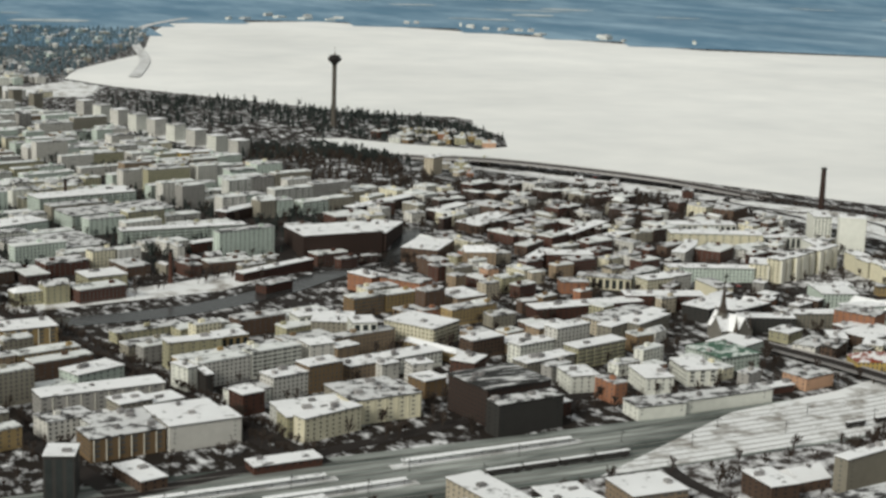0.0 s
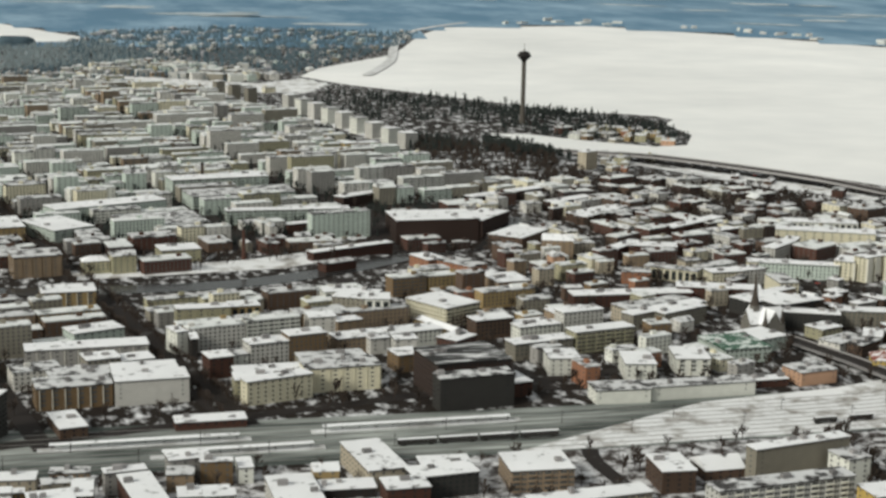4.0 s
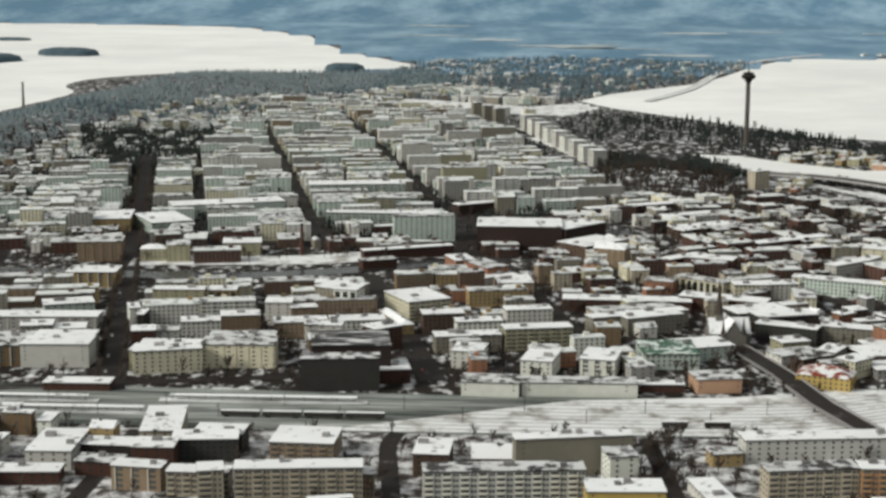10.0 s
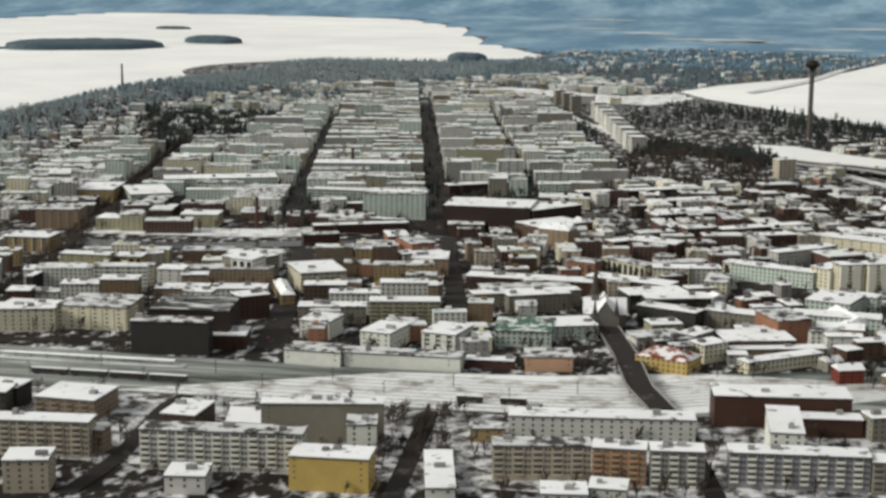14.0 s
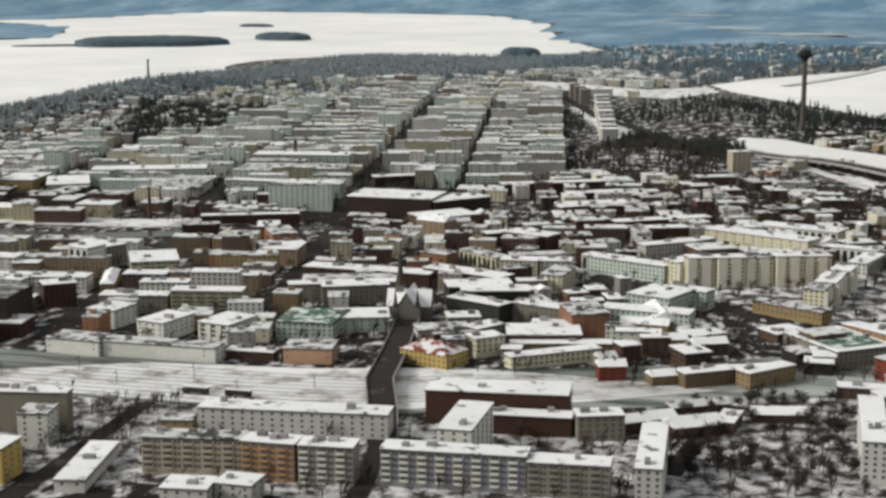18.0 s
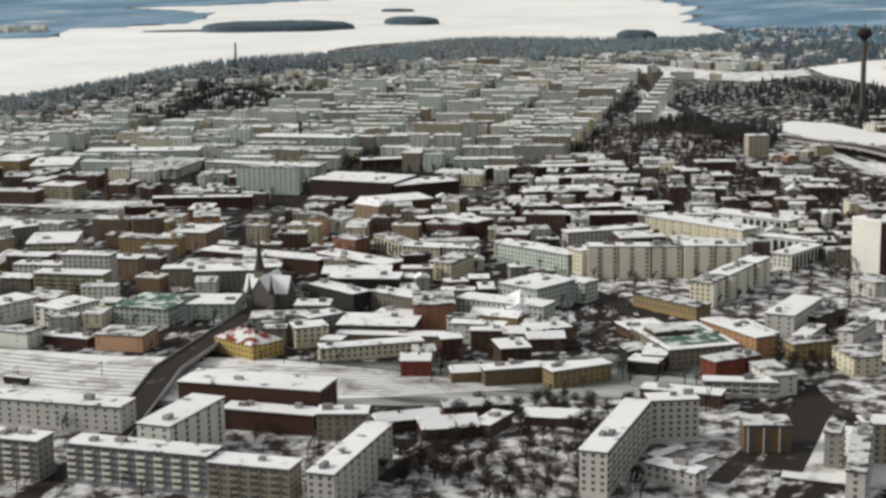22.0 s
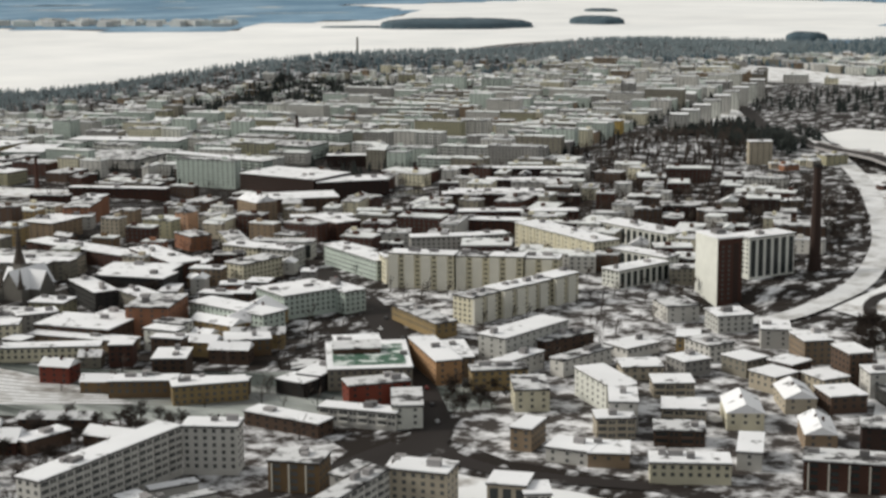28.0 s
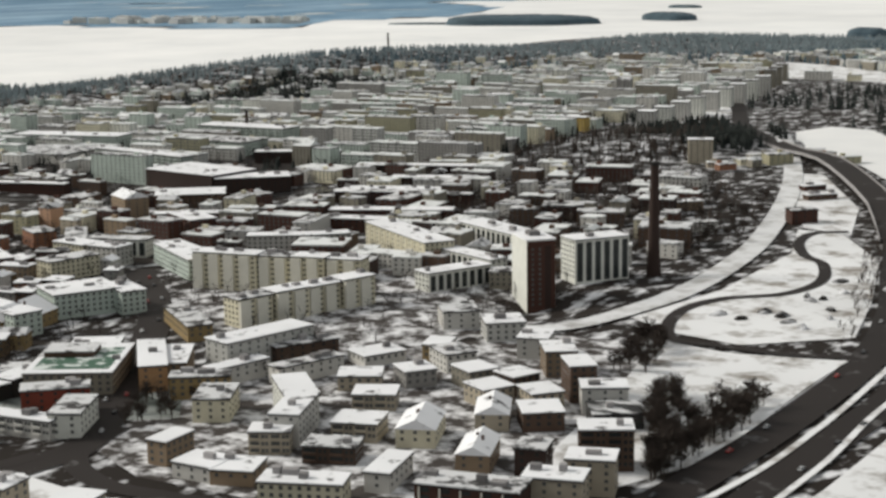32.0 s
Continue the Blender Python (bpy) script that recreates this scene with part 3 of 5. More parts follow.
def roof_shape(top, body, w, d, h, roof, o=0.3):
    """A pitched roof over a body that is w wide and d deep."""
    k = (0.25 if roof == "gable" else 0.24) * min(w, d)
    a = 0 if roof == "gable" else min(w, d) / 2
    x0, x1, y0, y1, e = -w / 2 - o, w / 2 + o, -o, d + o, h - 0.1
    if w >= d:
        r0, r1 = (x0 + a, (y0 + y1) / 2, h + k), (x1 - a, (y0 + y1) / 2, h + k)
        top.poly((x0, y0, e), (x1, y0, e), r1, r0)
        top.poly((x1, y1, e), (x0, y1, e), r0, r1)
        top.poly((x0, y1, e), (x0, y0, e), r0)
        top.poly((x1, y0, e), (x1, y1, e), r1)
    else:
        r0, r1 = ((x0 + x1) / 2, y0 + a, h + k), ((x0 + x1) / 2, y1 - a, h + k)
        top.poly((x1, y0, e), (x1, y1, e), r1, r0)
        top.poly((x0, y1, e), (x0, y0, e), r0, r1)
        top.poly((x0, y0, e), (x1, y0, e), r0)
        top.poly((x1, y1, e), (x0, y1, e), r1)
    return k


PANES = {}
WINDOWS = [0]
KIND = {"gable": "house", "hip": "apartment_building", "redroof": "town_house"}


def bld(x, y, ang, w, d, h, wall, style, name="", rnd=None):
    """A building: x, y is the middle of its front's foot, ang the front's direction; it reaches d away from the front."""
    rnd = rnd or random.Random(int(x * 31 + y * 17))
    z = rise(x, y)
    roof = {"gable": "gable", "hip": "hip", "redroof": "hip"}.get(style, "flat")
    if not name:
        name = KIND.get(style) or ("factory_building" if wall in ("brick", "darkbrick") else "apartment_building" if h > 5.3 else "town_house")
    snow = DARK_ROOF if style == "darkroof" else RED_ROOF if style == "redroof" else GREEN_ROOF if style == "greenroof" else SNOW_ROOF if rnd.random() < 0.8 else THIN_SNOW
    cover = {"redroof": "red roof half under snow", "greenroof": "green copper roof and snow", "greencourt": "snowy roof with green panel", "darkroof": "dark flat roof with snow strips", "gable": "snow-covered gable roof", "hip": "snow-covered hipped roof"}.get(style, "snow-covered flat roof")
    h += rnd.uniform(-0.12, 0.12)
    house = new(name)
    house.matrix_world = pose(x, y, z, 0, 0, ang)
    tagged(house, f"{TONE[wall]} {name.replace('_', ' ')}, {max(1, int(h / STORY))} storeys, {cover}".replace("dark flat roof with snow strips", "dark snow-streaked roof"), "building", group="city buildings")
    claim(x, y, ang, w, d)
    body, top, o = Geo(), Geo(), 0.28
    body.box(-w / 2, 0, -2, w / 2, d, h)
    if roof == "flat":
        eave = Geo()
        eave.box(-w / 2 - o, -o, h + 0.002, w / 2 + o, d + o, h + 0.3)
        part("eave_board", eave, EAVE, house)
        top.box(-w / 2 - o + 0.05, -o + 0.05, h + 0.303, w / 2 + o - 0.05, d + o - 0.05, h + 0.62)
    else:
        k = roof_shape(top, body, w, d, h, roof)
        if roof == "gable" and w >= d:
            for u in (-w / 2, w / 2):
                body.poly((u, 0, h), (u, d, h), (u, d / 2, h + k * 0.96))
        elif roof == "gable":
            for v in (0, d):
                body.poly((-w / 2, v, h), (w / 2, v, h), (0, v, h + k * 0.96))
    part("wall", body, WALL[wall], house)
    cover_part = part("roof", top, SNOW_ROOF if style == "greencourt" else snow, house)
    if style == "greencourt":
        g = Geo()
        g.box(-w * 0.43, d * 0.1, h + 0.5, w * 0.44, d * 0.84, h + 0.68)
        part("roof_panel", g, GREEN_ROOF, house, "green copper roofing inside a snowy rim")
        g = Geo()
        g.box(-w * 0.42, d * 0.5, h + 0.6, w * 0.16, d * 0.8, h + 2.2)
        part("roof_hall", g, WALL["brown"], house)
        g = Geo()
        g.box(-w * 0.43, d * 0.49, h + 2.2, w * 0.17, d * 0.81, h + 2.5)
        part("roof_hall_cover", g, THIN_SNOW, house)
    dim = style == "darkstripes" or wall in ("brick", "darkbrick", "dark", "darkgrey", "brown", "red")
    front = PALE if wall in ("bluegrey", "grey", "lightgrey") or style not in ("bands", "panel") else WALL[wall]
    single = (y < 545 or (x > 335 and y < 690)) and WINDOWS[0] < 3600
    glass, balcony_count = Geo(), 0

    def side_of(at, turn):
        def pane(u0, u1, z0, z1):
            if not single:
                glass.poly(at(u0, z0, 0.05), at(u1, z0, 0.05), at(u1, z1, 0.05), at(u0, z1, 0.05))
                return
            size = (round(u1 - u0, 1), round(z1 - z0, 1), dim)
            if size not in PANES:
                g = Geo()
                g.box(-size[0] / 2, -0.04, -size[1] / 2, size[0] / 2, 0.04, size[1] / 2)
                PANES[size] = g.mesh("window", DARK_GLASS if dim else GLASS)
            w1 = new("window", PANES[size])
            w1.parent = house
            w1.matrix_basis = pose(*at((u0 + u1) / 2, (z0 + z1) / 2, 0.01), 0, 0, turn)
            WINDOWS[0] += 1

        def ledge(u0, u1, z0, z1, out):
            g = Geo()
            a, b, c, e = at(u0, z0, out), at(u1, z0, out), at(u1, z1, out), at(u0, z1, out)
            i, j, k, l = at(u0, z0, 0), at(u1, z0, 0), at(u1, z1, 0), at(u0, z1, 0)
            for f in ((a, b, c, e), (e, c, k, l), (i, j, b, a), (i, a, e, l), (b, j, k, c)):
                g.poly(*f)
            if single or style in ("stripes", "bays") and y < 800:
                part("bay" if style == "bays" else "pilaster" if z1 - z0 > STORY else "balcony", g, front, house)
            else:
                base = len(joined.v)
                joined.v += g.v
                for f in g.f:
                    joined.face(*[base + n for n in f])

        return pane, ledge

    joined = Geo()
    side = "grid" if style in ("bands", "bays", "panel", "stripes", "darkstripes", "grid", "greenroof", "greencourt", "redroof", "hip", "darkroof") else "plain"
    facade(*side_of(lambda u, q, out: (u, -out, q), 0), w, h, side if style in ("greenroof", "greencourt", "redroof", "hip", "darkroof") else style)
    facade(*side_of(lambda u, q, out: (w / 2 + out, d / 2 + u, q), 90), d, h, side)
    facade(*side_of(lambda u, q, out: (-w / 2 - out, d / 2 - u, q), 90), d, h, side)
    if glass.v:
        tagged(part("glazing", glass, DARK_GLASS if dim else GLASS, house), kind="stuff")
    if joined.v:
        tagged(part("balcony_front", joined, front, house), kind="stuff")
    if roof == "flat":
        for i in range(rnd.choice((1, 1, 2, 3)) if w > 12 else rnd.choice((0, 1))):
            g = Geo()
            cx, cy, a, b, c = rnd.uniform(-w / 2 + 1.5, w / 2 - 1.5), rnd.uniform(0.3, 0.75) * d, rnd.uniform(0.7, 1.8), rnd.uniform(0.6, 1.2), rnd.uniform(0.8, 1.6)
            g.box(cx - a, cy - b, h + 0.55, cx + a, cy + b, h + 0.6 + c)
            part("roof_hut", g, HUT, cover_part)
    else:
        for i in range(rnd.choice((1, 2))):
            g = Geo()
            cx, cy = rnd.uniform(-0.3, 0.3) * w, d * rnd.uniform(0.4, 0.6)
            g.box(cx - 0.3, cy - 0.3, h, cx + 0.3, cy + 0.3, h + 0.24 * min(w, d) + 0.5)
            part("chimney", g, BRICK, cover_part)
    return house


bld(-26.5, 455.8, 6, 38.8, 8.1, 10.7, "beige", "bands")
bld(-52.4, 451.5, 12, 7.7, 8.1, 11.0, "beige", "bands")
bld(35.8, 453.8, 6, 48.6, 8.1, 11.9, "lightgrey", "bands")
bld(71.4, 442.7, 3, 23.0, 11.5, 10.0, "yellow", "blank")
bld(72.9, 476.5, 12, 9.1, 10.4, 9.8, "white", "plain")
bld(143.2, 506.0, 7, 58.5, 9.3, 7.8, "lightgrey", "plain")
bld(129.5, 464.9, 10, 28.6, 8.0, 10.4, "beige", "bands")
bld(151.7, 466.0, 2, 15.4, 8.0, 10.7, "orange", "bands")
bld(168.4, 466.8, 6, 15.4, 8.0, 10.8, "grey", "bands")
bld(202.8, 472.4, 5, 40.0, 8.1, 10.4, "bluegrey", "bands")
bld(234.2, 474.3, 6, 22.0, 8.1, 9.3, "greybeige", "bands")
bld(210.2, 526.1, 6, 28.3, 7.1, 5.9, "brick", "blank")
bld(233.5, 526.7, 21, 14.1, 8.2, 7.6, "greybeige", "grid")
bld(327.7, 522.4, -16, 14.4, 5.8, 4.7, "offwhite", "grid")
bld(257.7, 597.4, 35, 19.2, 6.6, 4.8, "ochrebrown", "grid")
bld(277.6, 604.0, 49, 21.0, 6.6, 5.4, "ochre", "grid")
bld(225.0, 594.5, 20, 9.5, 7.2, 5.5, "red", "gable")
bld(202.3, 610.6, 38, 34.9, 6.6, 4.2, "cream", "grid")
bld(160.6, 626.3, 32, 16.3, 7.2, 5.4, "brown", "grid")
bld(171.7, 636.7, 59, 13.8, 8.4, 6.0, "grey", "grid")
bld(224.7, 662.6, -1, 18.4, 7.3, 4.8, "ochre", "gable")
bld(248.6, 657.9, 36, 17.0, 7.2, 4.8, "ochre", "gable")
bld(134.3, 728.1, -21, 41.0, 11.1, 6.8, "brick", "plain")
bld(100.4, 688.0, 25, 28.1, 8.6, 7.3, "greybeige", "grid")
bld(159.6, 690.2, 17, 27.9, 12.2, 7.9, "darkgrey", "grid")
bld(152.8, 759.5, 3, 17.0, 9.9, 7.4, "cream", "grid")
bld(169.1, 763.0, 10, 14.3, 9.9, 7.4, "offwhite", "grid")
bld(198.9, 771.7, -23, 41.0, 8.7, 7.4, "greengrey", "grid")
bld(229.3, 767.0, 51, 16.0, 9.8, 9.8, "cream", "bays")
bld(212.3, 816.1, 40, 25.0, 7.5, 8.1, "offwhite", "grid")
bld(227.6, 830.6, 52, 15.1, 7.5, 8.1, "offwhite", "grid")
bld(274.9, 706.3, -28, 31.8, 7.9, 4.9, "ochre", "grid")
bld(307.3, 811.4, 74, 27.2, 8.7, 6.8, "white", "darkstripes")
bld(29.1, 578.6, -3, 21.8, 11.8, 5.3, "white", "blank")
bld(62.9, 580.1, 1, 43.6, 8.8, 5.3, "white", "blank")
bld(-128.4, 576.7, 1, 25.5, 8.3, 3.0, "brick", "plain")
bld(116.5, 588.9, 10, 17.4, 13.0, 5.3, "pinkorange", "blank")
bld(156.8, 597.1, -22, 20.7, 13.0, 5.3, "yellow", "redroof")
bld(94.3, 588.9, 2, 17.9, 5.9, 2.9, "brick", "plain")
bld(94.4, 692.4, 24, 48.1, 7.8, 7.2, "greybeige", "panel")
bld(154.8, 672.2, -24, 26.8, 8.4, 7.2, "darkgrey", "grid")
bld(184.4, 670.3, -17, 30.2, 8.4, 7.2, "greybeige", "grid")
bld(195.2, 652.2, 5, 23.5, 7.1, 4.8, "brick", "plain")
bld(200.1, 627.2, 14, 36.9, 7.1, 3.5, "tan", "panel")
bld(-8.6, 594.9, 10, 13.1, 14.8, 5.3, "brick", "plain")
bld(3.9, 813.9, -69, 17.3, 11.1, 8.6, "redorange", "plain")
bld(17.5, 794.6, -58, 23.8, 12.3, 9.2, "redorange", "plain")
bld(108.8, 773.4, -19, 14.7, 9.7, 6.1, "redorange", "plain")
bld(90.4, 728.8, -3, 60.0, 10.9, 5.4, "brick", "plain")
bld(128.9, 777.0, -39, 28.6, 8.5, 6.1, "cream", "darkstripes")
bld(158.2, 778.9, 26, 25.6, 8.5, 6.7, "white", "darkstripes")
bld(187.6, 781.8, -19, 23.6, 8.5, 6.7, "cream", "darkstripes")
bld(139.7, 828.6, -20, 26.2, 12.3, 7.4, "brick", "plain")
bld(195.6, 872.0, 23, 39.5, 8.6, 5.5, "brick", "plain")
bld(175.1, 945.3, 21, 52.8, 7.5, 5.6, "brick", "plain")
bld(114.7, 1018.9, 28, 66.7, 9.0, 5.8, "darkbrick", "plain")
bld(151.4, 950.8, 32, 42.0, 8.9, 5.1, "brown", "plain")
bld(197.8, 900.6, 33, 55.2, 8.8, 5.6, "brick", "plain")
bld(21.4, 1023.6, 33, 48.8, 9.0, 6.4, "darkbrick", "plain")
bld(-21.0, 863.0, 24, 52.8, 6.2, 5.0, "brick", "plain")
bld(-27.5, 938.3, 17, 39.1, 6.3, 5.6, "brick", "plain")
bld(-60.3, 1022.2, 10, 68.2, 25.5, 8.3, "greengrey", "bands")
bld(-70.5, 1067.1, 10, 65.4, 19.3, 11.5, "greengrey", "bands")
bld(-41.9, 960.0, -1, 74.6, 8.8, 8.8, "greengrey", "bands")
bld(58.1, 1238.6, 10, 28.5, 9.2, 9.2, "yellow", "plain")
bld(-20.6, 1291.3, 11, 23.0, 9.3, 9.3, "greengrey", "grid")
bld(-45.5, 1301.9, 11, 18.6, 9.4, 14.6, "greengrey", "plain")
bld(-144.3, 989.6, 22, 72.0, 19.3, 9.0, "greengrey", "grid")
bld(148.1, 987.4, 30, 38.2, 9.0, 5.8, "darkbrick", "plain")
bld(156.5, 946.5, 41, 51.2, 8.9, 5.1, "brown", "plain")
bld(88.5, 881.5, 46, 33.2, 21.6, 7.0, "brown", "plain")
bld(30.3, 781.4, 37, 22.0, 10.0, 5.6, "offwhite", "plain")
bld(-34.3, 828.3, 25, 19.6, 7.4, 4.3, "brick", "plain")
bld(-62.5, 493.2, 6, 21.5, 10.5, 7.6, "darkgrey", "grid")
bld(-78.2, 464.0, -7, 16.0, 6.9, 7.5, "tan", "stripes")
bld(-58.2, 459.6, -2, 19.2, 6.9, 7.5, "beige", "bands")
bld(-23.2, 461.2, 1, 37.9, 6.9, 7.5, "tan", "bands")
bld(-129.1, 462.6, 1, 12.1, 11.6, 4.6, "offwhite", "plain")
bld(-113.3, 467.1, 4, 19.8, 8.1, 4.1, "brick", "plain")
bld(-208.0, 576.0, -22, 10.0, 12.0, 15.5, "darkgrey", "darkstripes")
bld(-176.4, 575.7, 12, 9.8, 20.0, 3.5, "brown", "plain")
bld(179.7, 742.1, 85, 21.1, 9.9, 7.4, "cream", "grid")
bld(233.6, 714.9, -19, 18.3, 8.6, 7.4, "greengrey", "grid")
bld(-14.7, 648.1, 39, 13.5, 10.8, 9.6, "brick", "grid")
bld(-36.2, 731.0, 62, 19.5, 18.3, 9.7, "greybeige", "grid")
bld(103.8, 442.5, 12, 8.3, 34.4, 3.4, "offwhite", "plain")
bld(108.1, 499.1, 12, 10.4, 7.0, 4.1, "ochre", "plain")
bld(-11.9, 424.4, 14, 12.7, 11.5, 9.2, "beige", "plain")
bld(32.3, 432.4, 9, 11.5, 11.5, 5.2, "offwhite", "plain")
bld(150.1, 445.8, 0, 10.5, 9.2, 5.2, "offwhite", "plain")
bld(138.9, 439.3, 8, 12.7, 10.4, 5.2, "offwhite", "plain")
bld(283.9, 559.8, 12, 17.5, 7.2, 3.0, "brown", "gable")
bld(311.2, 593.8, 2, 24.3, 6.6, 3.6, "brown", "plain")
bld(261.0, 538.5, 32, 15.8, 9.5, 3.6, "brick", "gable")
bld(246.1, 543.8, 39, 18.2, 7.1, 3.0, "brown", "gable")
bld(258.9, 563.4, 31, 19.5, 5.9, 3.0, "brown", "gable")
bld(246.6, 596.1, 31, 17.9, 6.5, 3.6, "ochrebrown", "gable")
bld(269.3, 605.8, 27, 30.2, 6.5, 4.2, "brown", "grid")
bld(291.7, 621.4, 0, 10.1, 8.3, 4.2, "dark", "plain")
bld(237.9, 640.4, 20, 13.4, 7.2, 4.8, "ochre", "gable")
bld(253.4, 638.6, 27, 12.4, 7.2, 4.8, "brown", "gable")
bld(307.2, 638.7, 39, 24.2, 32.6, 6.1, "greybeige", "greencourt")
bld(405.1, 733.1, 43, 8.8, 12.6, 7.2, "tan", "grid")
bld(424.3, 715.5, 47, 7.1, 11.5, 9.7, "brown", "grid")
bld(435.2, 709.1, 38, 12.0, 8.6, 7.0, "offwhite", "plain")
bld(444.9, 700.3, 42, 12.7, 11.6, 4.1, "darkgrey", "darkroof")
bld(460.1, 671.6, 37, 12.5, 8.4, 9.7, "brown", "bands")
bld(466.0, 655.7, 27, 10.9, 8.2, 8.0, "beige", "plain")
bld(465.4, 642.1, 23, 13.1, 8.3, 7.4, "beige", "plain")
bld(453.9, 627.3, 20, 23.1, 9.3, 7.0, "brick", "stripes")
bld(448.8, 657.1, 22, 7.1, 8.0, 6.9, "darkbrick", "plain")
bld(430.8, 688.2, 44, 10.4, 11.3, 4.7, "brown", "grid")
bld(436.9, 651.3, 28, 7.9, 16.0, 5.2, "tan", "gable")
bld(420.0, 681.0, 34, 8.5, 15.0, 4.6, "beige", "gable")
bld(407.7, 713.0, 74, 8.8, 9.0, 5.2, "brown", "grid")
bld(422.0, 702.6, 59, 8.9, 10.2, 5.0, "beige", "grid")
bld(408.6, 699.4, 70, 9.4, 10.0, 5.0, "beige", "grid")
bld(394.9, 710.7, 69, 9.0, 10.0, 5.0, "greybeige", "grid")
bld(413.4, 659.2, 30, 9.7, 16.0, 4.8, "cream", "gable")
bld(384.5, 676.9, 34, 11.4, 9.5, 4.2, "beige", "bands")
bld(398.4, 653.7, 26, 11.6, 10.9, 4.7, "beige", "bands")
bld(404.9, 637.7, 28, 12.8, 8.7, 4.1, "brown", "bands")
bld(427.2, 629.4, 21, 6.0, 16.0, 4.6, "offwhite", "plain")
bld(419.6, 612.8, 29, 18.9, 8.1, 5.1, "cream", "grid")
bld(368.6, 689.2, 38, 12.0, 9.9, 3.8, "beige", "grid")
bld(355.8, 714.8, 71, 13.8, 10.2, 3.1, "offwhite", "grid")
bld(366.3, 724.4, 24, 7.4, 10.0, 5.2, "ochre", "grid")
bld(379.1, 721.0, 63, 9.4, 12.2, 5.3, "offwhite", "grid")
bld(380.0, 701.9, 61, 9.2, 9.5, 4.7, "grey", "grid")
bld(387.0, 744.2, 25, 9.2, 12.1, 6.1, "offwhite", "plain")
bld(367.8, 757.3, 46, 12.1, 12.0, 5.6, "lightgrey", "grid")
bld(347.0, 761.6, 47, 11.4, 13.9, 5.6, "offwhite", "plain")
bld(280.0, 669.4, 42, 14.5, 12.3, 3.0, "brown", "plain")
bld(286.8, 634.1, 36, 7.4, 10.3, 4.2, "dark", "plain")
bld(251.6, 649.9, 43, 14.4, 11.2, 4.9, "ochrebrown", "grid")
bld(232.2, 669.2, 20, 16.1, 22.9, 4.9, "ochre", "gable")
bld(241.4, 674.8, 85, 10.2, 35.1, 7.3, "greengrey", "grid")
bld(233.8, 704.6, 70, 22.9, 19.0, 8.0, "greengrey", "grid")
bld(347.7, 1000.2, 49, 11.8, 7.7, 5.9, "brick", "plain")
bld(214.8, 1142.8, 32, 13.5, 8.0, 13.2, "beige", "plain")
bld(309.8, 1088.8, 61, 12.2, 5.2, 2.6, "brick", "plain")
bld(325.3, 1064.2, 54, 15.3, 5.2, 2.6, "brown", "plain")
bld(288.3, 1003.1, 53, 15.2, 6.5, 3.9, "tan", "plain")
bld(321.8, 959.0, 48, 11.9, 6.4, 3.8, "offwhite", "plain")
bld(-28.0, 582.6, 6, 30.1, 8.3, 12.6, "darkgrey", "blank")
bld(-25.2, 596.9, 8, 30.8, 26.0, 14.2, "darkbrick", "darkroof")
bld(-99.4, 605.3, 16, 27.1, 6.3, 9.1, "cream", "plain")
bld(-117.5, 640.8, 12, 10.0, 10.1, 8.4, "brick", "plain")
bld(-163.2, 691.3, 21, 22.4, 12.5, 8.4, "greengrey", "plain")
bld(-174.3, 767.7, 3, 24.9, 16.6, 7.7, "ochre", "stripes")
bld(-168.8, 666.1, 3, 49.1, 11.6, 7.8, "grey", "panel")
bld(-117.6, 710.8, 2, 24.0, 7.8, 11.4, "olive", "panel")
bld(-98.4, 716.7, 4, 13.2, 10.3, 10.2, "ochre", "darkstripes")
bld(-129.8, 677.8, 20, 4.9, 10.8, 9.9, "white", "plain")
bld(-125.6, 668.9, 0, 3.1, 10.8, 8.8, "dark", "plain")
bld(-68.0, 690.8, 4, 12.0, 10.7, 10.2, "offwhite", "plain")
bld(-56.2, 690.6, 15, 11.9, 7.4, 8.4, "tan", "plain")
bld(-50.7, 743.0, 4, 15.1, 9.8, 9.0, "white", "darkstripes")
bld(-40.1, 709.0, -12, 11.0, 12.7, 12.9, "white", "darkstripes")
bld(-48.0, 665.3, 12, 8.9, 8.4, 6.5, "offwhite", "plain")
bld(-39.9, 651.5, 0, 9.6, 7.2, 9.5, "offwhite", "panel")
bld(-17.9, 690.7, -67, 32.1, 6.0, 4.8, "ochre", "hip")
bld(-159.2, 839.7, 7, 13.9, 8.6, 6.9, "olive", "hip")
bld(-145.2, 838.4, 9, 12.3, 8.6, 9.6, "olive", "gable")
bld(-114.3, 861.2, 8, 21.3, 16.0, 6.8, "olive", "panel")
bld(-188.0, 836.9, 9, 24.2, 18.4, 10.7, "tan", "panel")
bld(-167.9, 928.7, 29, 25.5, 40.0, 6.9, "greengrey", "panel")
bld(-206.4, 931.0, 9, 23.3, 34.0, 7.9, "ochre", "plain")
bld(-114.2, 940.7, 11, 48.5, 40.0, 5.4, "offwhite", "panel")
bld(322.8, 541.5, 63, 11.5, 2.9, 2.4, "offwhite", "blank")
bld(331.4, 536.6, 66, 14.3, 2.9, 2.4, "offwhite", "blank")
bld(271.5, 550.2, 84, 13.7, 5.9, 3.5, "brown", "blank")
bld(395.8, 569.2, 20, 8.8, 8.3, 8.3, "beige", "darkstripes")
bld(403.2, 570.3, 36, 5.9, 8.3, 7.1, "offwhite", "bands")
bld(87.9, 838.8, -19, 17.1, 11.2, 10.4, "tan", "gable")
bld(130.9, 840.7, 41, 28.1, 7.5, 5.9, "brick", "blank")

bld(388.4, 634.7, 36, 10.0, 7.5, 5.5, "beige", "bands")
